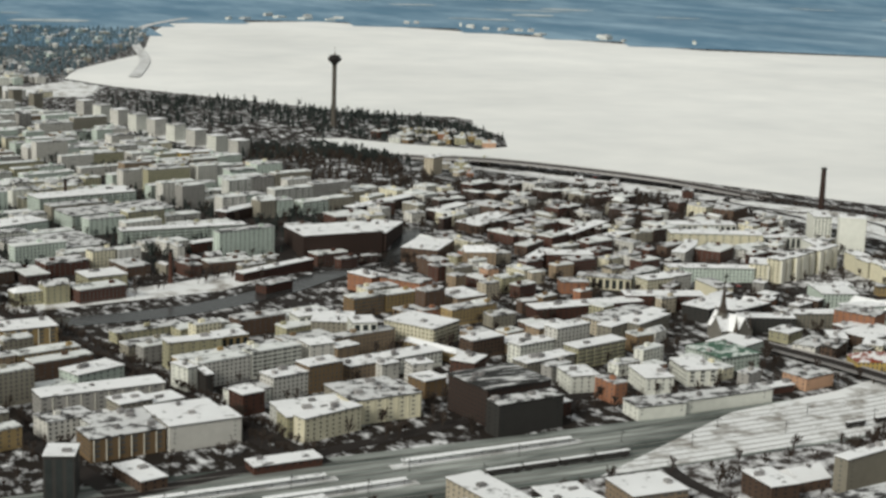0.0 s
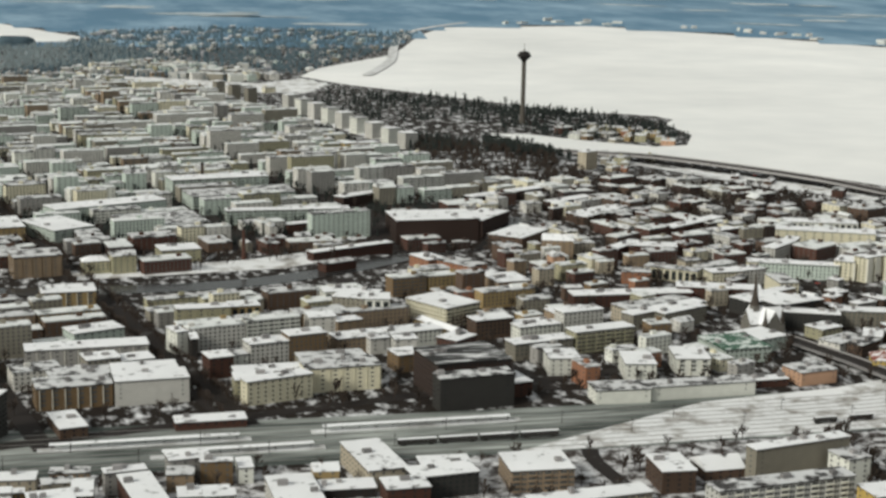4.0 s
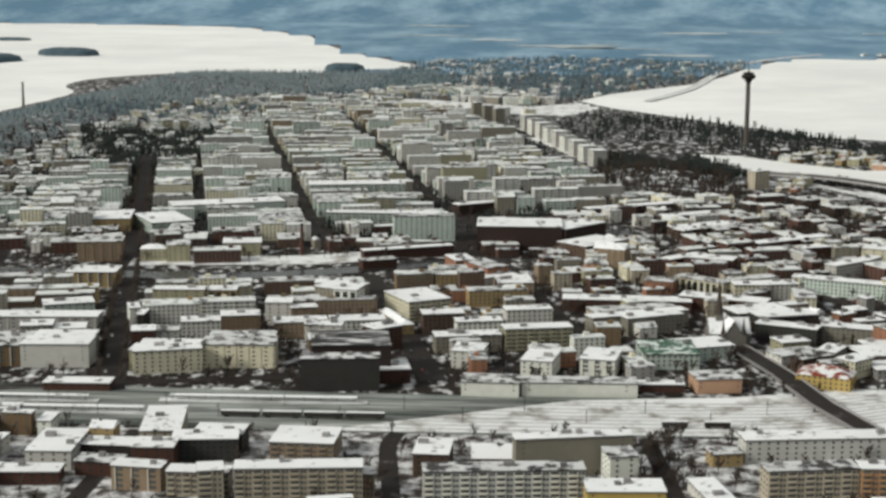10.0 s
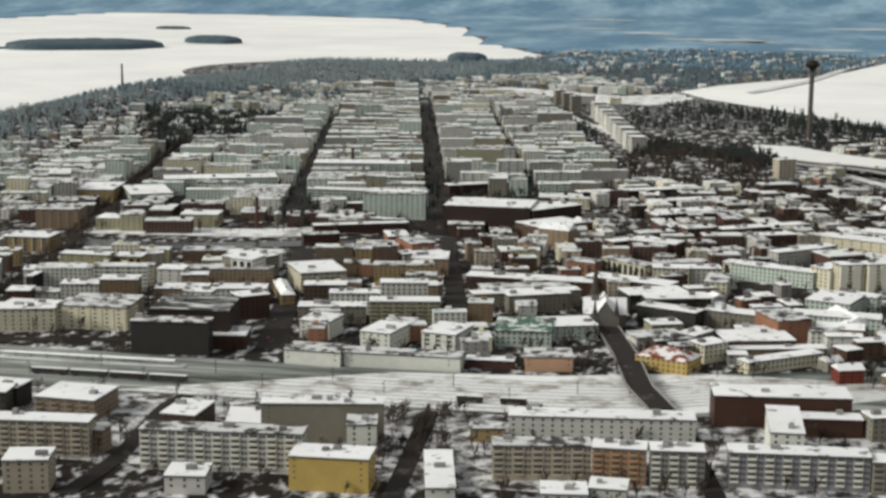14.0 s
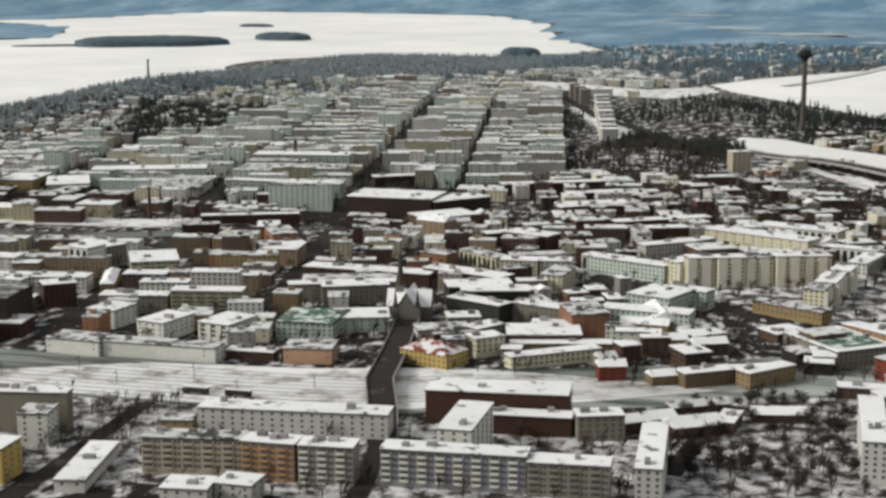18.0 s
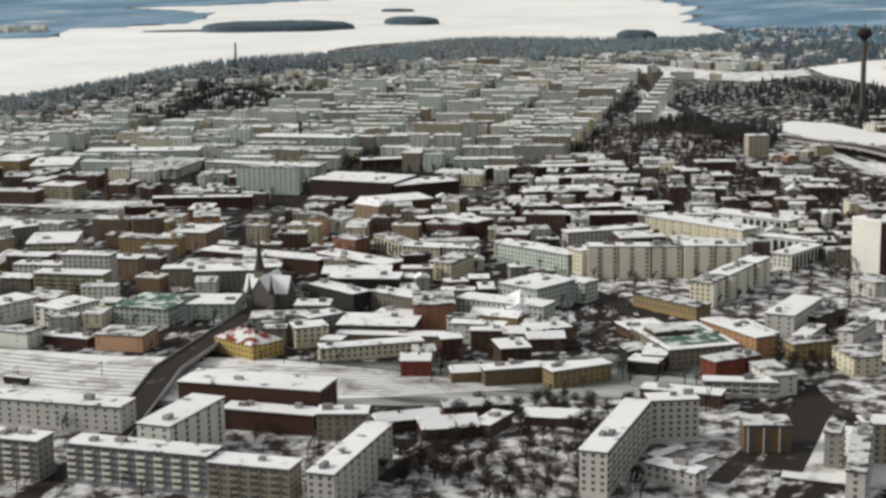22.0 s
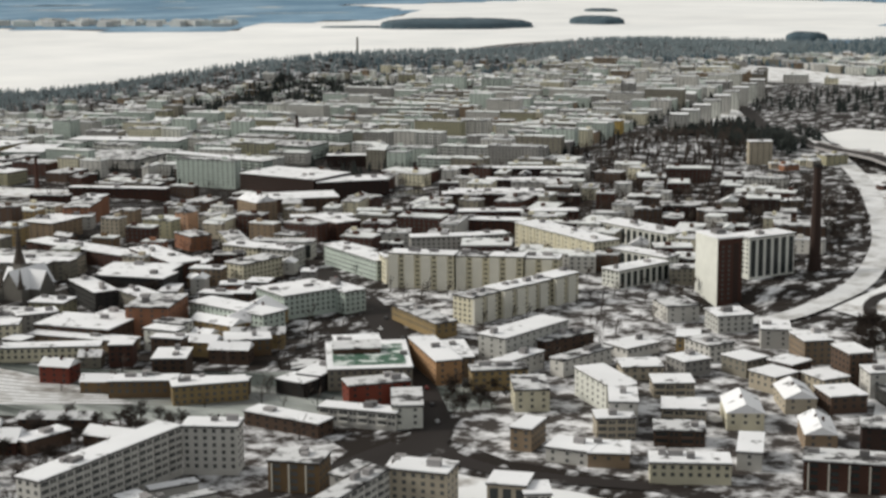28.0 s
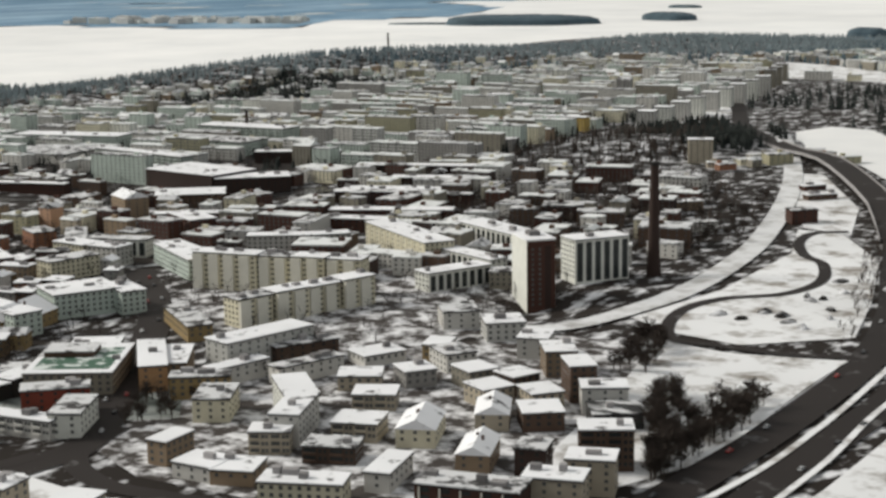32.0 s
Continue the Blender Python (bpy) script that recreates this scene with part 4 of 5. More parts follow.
bld(387.4, 640.8, 29, 7.4, 18.9, 8.0, "offwhite", "plain")
bld(378.1, 656.9, 54, 8.7, 20.0, 8.0, "white", "plain")
bld(336.5, 702.6, 71, 20.4, 7.0, 6.0, "brown", "plain")
bld(349.8, 690.2, 78, 22.0, 5.2, 5.0, "offwhite", "plain")
bld(336.0, 676.6, 83, 18.9, 5.5, 5.0, "offwhite", "plain")
bld(339.3, 657.5, 42, 16.1, 6.6, 6.0, "ochre", "grid")
bld(357.7, 644.4, 36, 9.5, 14.8, 6.0, "cream", "plain")
bld(323.4, 655.1, 50, 7.8, 30.6, 7.2, "orange", "plain")
bld(374.8, 618.8, 100, 10.6, 5.6, 5.8, "tan", "grid")
bld(387.7, 610.6, 10, 11.2, 9.5, 3.5, "offwhite", "plain")
bld(397.7, 613.3, 27, 10.1, 10.4, 3.4, "tan", "plain")
bld(338.0, 613.5, 36, 8.1, 17.1, 6.0, "white", "plain")
bld(321.7, 623.6, 51, 17.5, 7.5, 7.5, "red", "plain")
bld(326.0, 607.3, 15, 21.9, 5.5, 4.5, "offwhite", "bands")
bld(293.6, 627.6, 9, 7.7, 14.3, 5.0, "dark", "plain")
bld(374.6, 564.2, 23, 12.5, 6.4, 9.5, "beige", "bands")
bld(364.4, 556.6, 92, 10.3, 3.9, 9.5, "grey", "bands")
bld(314.7, 530.9, 93, 46.7, 7.0, 12.0, "offwhite", "bands")
bld(319.4, 557.6, 29, 13.4, 7.2, 12.0, "offwhite", "grid")
bld(378.3, 560.5, 16, 13.3, 8.3, 10.6, "beige", "grid")
bld(373.8, 539.3, 96, 39.1, 4.5, 10.6, "offwhite", "bands")
bld(344.7, 558.1, 21, 12.5, 9.1, 7.5, "ochrebrown", "stripes")
bld(257.3, 492.6, 96, 42.2, 7.0, 11.0, "offwhite", "stripes")
bld(203.9, 500.2, 92, 28.7, 9.9, 12.5, "white", "square")
bld(199.4, 534.2, 7, 44.2, 14.2, 10.0, "brick", "blank")
bld(206.4, 651.9, 25, 14.7, 20.7, 9.5, "redorange", "plain")
bld(329.9, 694.3, 83, 31.6, 10.4, 9.3, "lightgrey", "plain")
bld(309.8, 665.4, -48, 21.2, 11.6, 6.2, "tan", "grid")
bld(290.0, 727.3, 80, 13.2, 8.6, 9.2, "cream", "bays")
bld(293.8, 740.6, 80, 13.2, 8.6, 9.7, "cream", "bays")
bld(294.8, 754.4, 80, 13.2, 8.6, 9.2, "cream", "bays")
bld(298.6, 767.7, 80, 13.2, 8.6, 9.7, "cream", "bays")
bld(250.4, 841.7, -25, 55.9, 12.5, 9.8, "cream", "panel")
bld(234.9, 758.2, 21, 12.3, 8.4, 12.8, "cream", "bays")
bld(247.6, 761.1, 21, 12.3, 8.4, 13.3, "cream", "bays")
bld(259.1, 767.4, 21, 12.3, 8.4, 12.8, "cream", "bays")
bld(271.8, 770.4, 21, 12.3, 8.4, 13.3, "cream", "bays")
bld(283.3, 776.7, 21, 12.3, 8.4, 12.8, "cream", "bays")
bld(267.3, 878.7, -19, 42.8, 12.7, 7.5, "white", "darkstripes")
bld(289.5, 833.4, -14, 37.4, 7.8, 7.0, "white", "darkstripes")
bld(342.0, 850.0, 62, 22.0, 11.0, 15.5, "white", "darkstripes")
bld(40.0, 917.5, 0, 50.0, 31.0, 14.7, "darkbrick", "blank")
bld(79.5, 932.0, 49, 38.0, 18.0, 8.5, "darkbrick", "plain")

bld(-146.7, 610.9, 3, 27.5, 14.0, 9.3, "offwhite", "blank")
bld(-175.2, 610.5, 6, 27.8, 14.0, 8.4, "ochrebrown", "stripes")
bld(-101.9, 609.5, -1, 28.3, 11.0, 7.6, "olive", "plain")
bld(-73.0, 614.6, 3, 29.7, 14.0, 9.4, "cream", "panel")
bld(38.4, 756.0, 8, 17.5, 20.0, 7.6, "tan", "plain")
bld(46.7, 606.1, -12, 12.5, 19.0, 7.0, "white", "plain")
bld(70.9, 609.7, -12, 14.0, 19.0, 7.0, "white", "stripes")
bld(18.9, 619.2, -8, 12.7, 15.0, 7.0, "white", "plain")
bld(-148.0, 626.0, 3, 25.0, 14.0, 8.2, "greybeige", "plain")
bld(-172.0, 627.0, 8, 24.0, 12.0, 7.6, "lightgrey", "plain")
bld(-101.0, 621.0, 2, 27.0, 10.0, 7.4, "lightgrey", "plain")
bld(-74.0, 629.5, 4, 27.0, 12.0, 8.8, "greybeige", "plain")
bld(-79.5, 503.3, 7, 13.3, 30.1, 7.0, "beige", "plain")
bld(-60.1, 502.5, -3, 16.6, 10.7, 7.0, "dark", "plain")
bld(-30.7, 493.1, -3, 21.0, 18.1, 7.0, "tan", "bands")
bld(-94.5, 493.6, -3, 17.9, 9.0, 5.0, "dark", "plain")
bld(-111.1, 482.3, 1, 14.7, 24.5, 6.0, "offwhite", "plain")
bld(-154.8, 486.3, 9, 10.2, 29.3, 7.0, "brick", "plain")
bld(-139.1, 495.7, -3, 16.0, 8.9, 5.0, "lightgrey", "plain")
bld(12.0, 482.4, -3, 11.4, 17.1, 7.5, "brown", "plain")
bld(32.1, 491.1, 2, 14.2, 12.6, 4.0, "brown", "gable")
bld(57.8, 486.9, 11, 38.3, 5.7, 12.5, "greybeige", "blank")
bld(-0.7, 706.9, 29, 21.3, 27.1, 9.0, "cream", "bands")
bld(94.3, 697.0, 18, 40.2, 15.7, 7.0, "beige", "panel")
bld(101.8, 624.0, 5, 22.2, 23.8, 6.0, "greengrey", "greenroof")
bld(119.4, 639.7, 20, 21.4, 16.9, 5.5, "greengrey", "plain")
bld(150.7, 702.2, 24, 27.6, 15.3, 7.0, "darkgrey", "plain")
bld(154.8, 631.2, 25, 19.9, 11.1, 5.0, "offwhite", "plain")
bld(193.1, 631.2, 15, 27.4, 17.9, 5.5, "brown", "plain")

# ---- the observation tower ----
tower = new("observation_tower")
tower.matrix_world = pose(239, 1400, rise(239, 1400) - 1)
tagged(tower, "slender grey concrete observation tower with a disc-shaped top", "tower")
g = Geo()
g.ring(0, 0, [(0, 3.4), (7, 2.3), (27, 2.0), (57, 1.9)], 16)
part("shaft", g, CONCRETE, tower)
g = Geo()
g.ring(0, 0, [(56, 1.9), (58.5, 3.2), (60.5, 5.8), (61.5, 6.2), (62.8, 6.2), (63.2, 4.9), (65, 4.6), (65.5, 2.6)], 24)
part("pod", g, EAVE, tower, "dark round restaurant pod")
g = Geo()
g.ring(0, 0, [(65.5, 0.8), (68, 0.5), (68.2, 0.2), (73, 0.1)], 8)
part("mast", g, CONCRETE, tower)


def factory_chimney(x, y, h, r, material, label):
    c = new("factory_chimney")
    c.matrix_world = pose(x, y, 0)
    tagged(c, label, "chimney")
    g = Geo()
    g.ring(0, 0, [(-1, r * 1.25), (h * 0.12, r * 1.08), (h * 0.13, r), (h - 1.3, r * 0.66)], 14)
    part("shaft", g, material, c)
    g = Geo()
    g.ring(0, 0, [(h - 1.3, r * 0.78), (h, r * 0.8)], 14)
    part("rim", g, EAVE, c)
    TAKEN.append((x, y, 5))


factory_chimney(352, 869, 42, 2.3, WALL["darkbrick"], "tall red brick factory chimney beside apartment towers")
factory_chimney(-81, 1084, 20, 1.4, WALL["darkbrick"], "dark brick factory chimney among white roofs")
factory_chimney(-81, 863, 18, 1.2, WALL["brick"], "red brick factory chimney by the river")
factory_chimney(-504, 1712, 30, 1.5, CONCRETE, "far concrete chimney on the wooded ridge")

# ---- the stone cathedral ----
church = new("cathedral")
church.matrix_world = pose(131, 660, 0, 0, 0, 8) @ Matrix.Scale(0.8, 4)
tagged(church, "grey granite cathedral with steep snowy roofs and a spire", "church")
for (cx, cy, w, d, h, turn) in ((0, 0, 11, 24, 7, 0), (0, 12, 10, 22, 7, 90)):
    body, top = Geo(), Geo()
    body.box(-w / 2, 0, -1, w / 2, d, h)
    body.poly((-w / 2, 0, h), (w / 2, 0, h), (0, 0, h + 0.75 * w))
    body.poly((w / 2, d, h), (-w / 2, d, h), (0, d, h + 0.75 * w))
    k = 0.78 * w
    top.poly((w / 2 + 0.3, -0.3, h - 0.2), (w / 2 + 0.3, d + 0.3, h - 0.2), (0, d + 0.3, h + k), (0, -0.3, h + k))
    top.poly((-w / 2 - 0.3, d + 0.3, h - 0.2), (-w / 2 - 0.3, -0.3, h - 0.2), (0, -0.3, h + k), (0, d + 0.3, h + k))
    m = pose(cx, cy, 0, 0, 0, turn) @ (pose(0, -d / 2, 0) if turn else pose(0, 0, 0))
    for n, g, mat in (("nave_wall", body, GRANITE), ("nave_roof", top, SNOW_ROOF)):
        part(n, g, mat, church).matrix_basis = m
for sx, sy, h, r in ((-5.0, 13.0, 36, 2.1), (5.5, 1.0, 17, 1.3), (-5.5, 1.0, 17, 1.3)):
    g = Geo()
    g.box(sx - r, sy - r, -1, sx + r, sy + r, h * 0.46)
    part("tower_wall", g, GRANITE, church)
    g = Geo()
    g.ring(sx, sy, [(h * 0.46, r * 1.35), (h * 0.62, r * 0.7), (h, 0.08)], 8)
    part("spire", g, BARK, church, "steep dark spire")
TAKEN.append((126, 670, 16))


# ---- the high block of flats with a white flank and a brick front ----
def high_block(x, y, ang, w, d, h):
    house = new("tower_block")
    house.matrix_world = pose(x, y, 0, 0, 0, ang)
    tagged(house, "tall block of flats, white flank and red-brown brick front", "building", group="city buildings")
    g = Geo()
    g.box(-w / 2, 0.12, -8, w / 2, d, h)
    part("wall", g, WALL["white"], house, "plain white flank")
    g = Geo()
    g.box(-w / 2 + 0.1, -0.1, -8, w / 2 - 0.1, 0.118, h - 0.3)
    part("brick_front", g, WALL["brick"], house, "red-brown brick front")
    # no recess is cut; darker brick colour stands for the shade inside it
    g = Geo()
    g.box(w * 0.12, -0.14, -4, w * 0.34, -0.102, h - 2)
    part("recess", g, WALL["darkbrick"], house, "flat dark strip, painted shade of a balcony recess")
    g = Geo()
    g.box(-w / 2 - 0.2, -0.3, h + 0.002, w / 2 + 0.2, d + 0.2, h + 0.5)
    part("roof", g, SNOW_ROOF, house)
    g = Geo()
    g.box(-2, d * 0.4, h + 0.5, 2, d * 0.7, h + 2)
    part("roof_hut", g, HUT, house)
    for k in range(-2, int(h / STORY) - 1):
        for u in (-0.3, -0.05):
            g = Geo()
            g.box(u * w - 0.4, -0.16, 1 + k * STORY, u * w + 0.4, -0.102, 1.9 + k * STORY)
            part("window", g, GLASS, house)
    claim(x, y, ang, w, d)


high_block(340.5, 814.3, 55, 10.4, 16.0, 20.2)


# ---- a stepped row of high flats beyond the river ----
for k in range(9):
    bld(50 + 6.8 * k, 1528 - 33 * k, 20, 12, 12, 15.5 - 0.4 * k, "white" if k % 2 else "offwhite", "grid", "tower_block")
for k in range(3):
    bld(20 - 12 * k, 1600 + 34 * k, 20, 10, 9, 15, "greybeige", "grid", "tower_block")

# ---- road bridge over the tracks ----
bridge = new("road_bridge")
tagged(bridge, "grey concrete road bridge over snowy railway tracks", "bridge")
for name, off, wide, z0, z1, mat in (("deck", 0, 9, 2.4, 3.0, ROAD), ("parapet", -4.6, 0.4, 2.4, 3.7, HUT), ("parapet", 4.6, 0.4, 2.4, 3.7, HUT)):
    g = Geo()
    pts = [(128, 676, 0.2), (133, 654, 0.8), (143, 609, 1.0), (151, 566, 1.0), (162, 536, 0.8), (172, 505, 0.2)]
    for i, (x, y, k) in enumerate(pts):
        for u, z in ((off - wide / 2, z0), (off + wide / 2, z0), (off + wide / 2, z1), (off - wide / 2, z1)):
            g.v.append((x + u * 0.97, y + u * 0.24, max(0.25, z * k - (0 if k == 1 else 0.4))))
        if i:
            for j in range(4):
                a, b = 4 * i + j, 4 * i + (j + 1) % 4
                g.face(a - 4, b - 4, b, a)
    part(name, g, mat, bridge)
for x, y in ((143, 609), (147, 587), (151, 566)):
    for u in (-3, 3):
        g = Geo()
        g.ring(x + u, y + u * 0.24, [(-0.5, 0.5), (2.4, 0.5)], 8)
        part("pier", g, CONCRETE, bridge)


viaduct = new("viaduct")
tagged(viaduct, "grey concrete motorway viaduct curving over a snowy shore", "bridge")
SPAN = [(398, 980, 0.6), (380, 1015, 2.6), (362, 1048, 4.2), (340, 1082, 5), (318, 1115, 5.2), (298, 1144, 5.2), (277, 1172, 5), (258, 1191, 4.4), (238, 1208, 3.2), (214, 1238, 1.6), (190, 1268, 0.6)]
for name, off, wide, z0, z1, mat in (("deck", 0, 13, -0.8, 0.0, ROAD), ("parapet", -6.7, 0.4, -0.9, 0.7, HUT), ("parapet", 6.7, 0.4, -0.9, 0.7, HUT)):
    g = Geo()
    for i, (x, y, z) in enumerate(SPAN):
        a, c = SPAN[max(0, i - 1)], SPAN[min(len(SPAN) - 1, i + 1)]
        way = Vector((c[0] - a[0], c[1] - a[1])).normalized()
        for u, dz in ((off - wide / 2, z0), (off + wide / 2, z0), (off + wide / 2, z1), (off - wide / 2, z1)):
            g.v.append((x + u * way.y, y - u * way.x, max(0.52, z + dz) + (0.05 if dz > 0 else 0)))
        if i:
            for j in range(4):
                p, q = 4 * i + j, 4 * i + (j + 1) % 4
                g.face(p - 4, q - 4, q, p)
    part(name, g, mat, viaduct)
for x, y, z in SPAN[1:-2]:
    for u in (-3.5, 3.5):
        g = Geo()
        g.ring(x + u * 0.8, y + u * 0.6, [(-0.5, 0.6), (z - 0.75, 0.6)], 8)
        part("pier", g, CONCRETE, viaduct)

# ---- platforms, wagons and masts ----
def canopy(x0, x1, y, label):
    c = new("platform_canopy")
    c.matrix_world = pose((x0 + x1) / 2, y, 0)
    tagged(c, label, "canopy", group="platform canopies")
    w = x1 - x0
    g = Geo()
    g.poly((-w / 2, -1.6, 2.5), (w / 2, -1.6, 2.5), (w / 2, 0, 2.2), (-w / 2, 0, 2.2))
    g.poly((-w / 2, 0, 2.2), (w / 2, 0, 2.2), (w / 2, 1.6, 2.5), (-w / 2, 1.6, 2.5))
    part("roof", g, SNOW_ROOF, c)
    g = Geo()
    g.box(-w / 2 - 4, -1.8, -0.2, w / 2 + 4, 1.8, 0.6)
    part("platform", g, SLUSH, c)
    for i in range(int(w / 6) + 1):
        g = Geo()
        g.ring(-w / 2 + 1 + i * (w - 2) / max(1, int(w / 6)), 0, [(0.6, 0.12), (2.3, 0.12)], 6)
        part("post", g, EAVE, c)


canopy(-148, -96, 549, "long snow-covered platform canopy between tracks")
canopy(-185, -120, 563, "long snow-covered platform canopy between tracks")
canopy(-90, -20, 566, "snow-covered platform canopy beside the station")


def wagon(x, y, ang, long, wall, label):
    w = new("railway_wagon")
    w.matrix_world = pose(x, y, 0.3, 0, 0, ang)
    tagged(w, label, "wagon", group="wagons on the tracks")
    g = Geo()
    g.box(-long / 2, -0.85, 0.5, long / 2, 0.85, 2.2)
    part("body", g, WALL[wall], w)
    g = Geo()
    g.box(-long / 2, -0.8, 2.203, long / 2, 0.8, 2.4)
    part("roof", g, SNOW_ROOF, w)
    for u in (-0.36, 0.36):
        g = Geo()
        g.box(u * long - 1, -0.7, 0, u * long + 1, 0.7, 0.497)
        part("bogie", g, EAVE, w)


for i in range(4):
    wagon(-60 + 15 * i, 546, 0, 14, "darkgrey", "dark grey railway carriage with snowy roof")
wagon(95, 542, 2, 9, "darkgrey", "dark grey freight wagon standing in the yard")
wagon(110, 542.5, 2, 9, "dark", "dark freight wagon standing in the yard")
for i in range(16):
    m = new("catenary_mast")
    m.matrix_world = pose(-200 + 22 * i, 552 + (8 if i % 2 else -6), 0)
    tagged(m, "thin grey catenary mast beside railway tracks", "mast", group="catenary masts")
    g = Geo()
    g.ring(0, 0, [(-0.3, 0.14), (5.2, 0.1)], 6)
    part("pole", g, EAVE, m)
    g = Geo()
    g.box(-0.06, -2.4, 4.4, 0.06, 0.2, 4.6)
    part("arm", g, EAVE, m)


# ---- distant buildings as one mass, each with walls, roof and windows ----
MASS_WALLS = list(WALL)
MASS = Geo()


def mass(x, y, ang, w, d, h, wall, style, pitched, rnd):
    """One building of the distant mass."""
    z = rise(x, y)
    c, s = math.cos(radians(ang)), math.sin(radians(ang))
    claim(x, y, ang, w, d)
    body, top, glass = Geo(), Geo(), Geo()
    body.box(-w / 2, 0, -2, w / 2, d, h)
    if pitched:
        k = roof_shape(top, body, w, d, h, "gable" if pitched == 1 else "hip")
    else:
        top.box(-w / 2 - 0.2, -0.2, h, w / 2 + 0.2, d + 0.2, h + 0.5)
        if w > 9:
            a, b = rnd.uniform(-w / 2 + 1.5, w / 2 - 1.5), rnd.uniform(0.3, 0.7) * d
            body.box(a - 1.2, b - 0.8, h + 0.4, a + 1.2, b + 0.8, h + 1.9)

    def pane_at(at):
        return lambda u0, u1, z0, z1: glass.poly(at(u0, z0), at(u1, z0), at(u1, z1), at(u0, z1))

    skip = lambda *a: None
    if y < 1900:
        facade(pane_at(lambda u, q: (u, -0.06, q)), skip, w, h, style)
        facade(pane_at(lambda u, q: (w / 2 + 0.06, d / 2 + u, q)), skip, d, h, "plain")
        facade(pane_at(lambda u, q: (-w / 2 - 0.06, d / 2 - u, q)), skip, d, h, "plain")
    for g, slot in ((body, MASS_WALLS.index(wall)), (top, len(MASS_WALLS) + (1 if rnd.random() < 0.5 else 0)), (glass, len(MASS_WALLS) + 2)):
        base = len(MASS.v)
        MASS.v += [(x + a * c - b * s, y + a * s + b * c, z + q) for a, b, q in g.v]
        MASS.slot = slot
        for f in g.f:
            MASS.face(*[base + n for n in f])


# ---- city blocks on the old grid ----
def block_fill(edges, r0, r1, heights, walls, seed, turn=12.0, gap=7.0, deep=(38, 56), allow=lambda x, y: True, styles=("grid", "grid", "plain", "bands"), make=None):
    """Closed blocks of town buildings round yards, between streets along the grid."""
    rnd = random.Random(seed)
    c, s = math.cos(radians(turn)), math.sin(radians(turn))
    for a, b in edges:
        r = r0
        while r < r1:
            depth = rnd.uniform(*deep)
            x0, x1, y0, y1 = a, b, r + gap / 2, r + depth - gap / 2
            t = rnd.uniform(6.5, 11.5)
            rows = [(x0, x1, y0, t), (x0, x1, y1 - t, t)]
            if y1 - y0 > 42:
                rows.insert(1, (x0 + rnd.uniform(2, 16), x1 - rnd.uniform(2, 16), (y0 + y1 - t) / 2, t * 0.9))
            for u0, u1, v, dp in rows:
                n = max(1, round((u1 - u0) / rnd.uniform(13, 36)))
                for i in range(n):
                    p0, p1 = u0 + (u1 - u0) * i / n, u0 + (u1 - u0) * (i + 1) / n - rnd.uniform(0.1, 1.6)
                    m = (p0 + p1) / 2
                    x, y = m * c - v * s, m * s + v * c
                    if allow(x, y) and free(x - dp / 2 * s, y + dp / 2 * c, 2.6) and rnd.random() < 0.95:
                        h = rnd.uniform(*heights) * (1.45 if rnd.random() < 0.12 else 0.62 if rnd.random() < 0.2 else rnd.uniform(0.85, 1.15))
                        if make:
                            make(round(x, 1), round(y, 1), turn, p1 - p0, dp, h, rnd.choice(walls), rnd.choice(styles), 1 if p1 - p0 < 14 and rnd.random() < 0.25 else 0, rnd)
                        else:
                            bld(round(x, 1), round(y, 1), turn, p1 - p0, dp, h, rnd.choice(walls), rnd.choice(styles), "apartment_building", rnd)
            r += depth


def on_ridge(x, y):
    return y > 925 and inside(x, y, RIDGE)


def scatter(polygon, count, size, heights, walls, seed, turns=(0,), spread=8, pitched=0.4, make=mass, reach=3.4, styles=("plain", "grid")):
    """Loose buildings between the larger ones."""
    rnd = random.Random(seed)
    xs, ys = [p[0] for p in polygon], [p[1] for p in polygon]
    for i in range(count):
        x, y = rnd.uniform(min(xs), max(xs)), rnd.uniform(min(ys), max(ys))
        w = rnd.uniform(*size)
        d = rnd.uniform(0.35, 0.8) * w if w > 9 else rnd.uniform(0.7, 1.0) * w
        a = rnd.choice(turns) + rnd.uniform(-spread, spread)
        s, c = math.sin(radians(a)), math.cos(radians(a))
        if not inside(x, y, polygon) or not dry(x, y) or on_ridge(x, y) or not all(free(x + u * w * c - d / 2 * s, y + u * w * s + d / 2 * c, min(w, d) * 0.42) for u in (-0.3, 0, 0.3)):
            continue
        make(round(x, 1), round(y, 1), a, w, d, rnd.uniform(*heights), rnd.choice(walls), rnd.choice(styles), 1 if w < 9.5 and rnd.random() < pitched else 0, rnd)


def single(x, y, a, w, d, h, wall, style, pitched, rnd):
    bld(x, y, a, w, d, h, wall, "gable" if pitched else style, "", rnd)


OLD_TOWN = ["greengrey", "greengrey", "greengrey", "olive", "cream", "offwhite", "greybeige", "offwhite", "white", "lightgrey", "cream", "offwhite", "grey", "tan", "greengrey"]
MILLS = ["brick", "brick", "brown", "darkbrick", "greybeige", "offwhite"]
MIXED = ["ochre", "redorange", "pinkorange", "olive", "cream", "beige", "greybeige", "offwhite", "white", "grey", "tan", "brown", "brick", "ochrebrown"]


def dry(x, y):
    return not inside(x, y, SNOWFIELD) and not inside(x, y, NORTH_LAKE) and not inside(x, y, SOUTH_LAKE)


EAST = [(-215, -139), (-131, -69), (-61, -5), (17, 68), (74, 123), (139, 198)]
PARK_1 = [(104, 1080), (196, 1085), (206, 1150), (190, 1220), (140, 1300), (112, 1345), (96, 1180)]
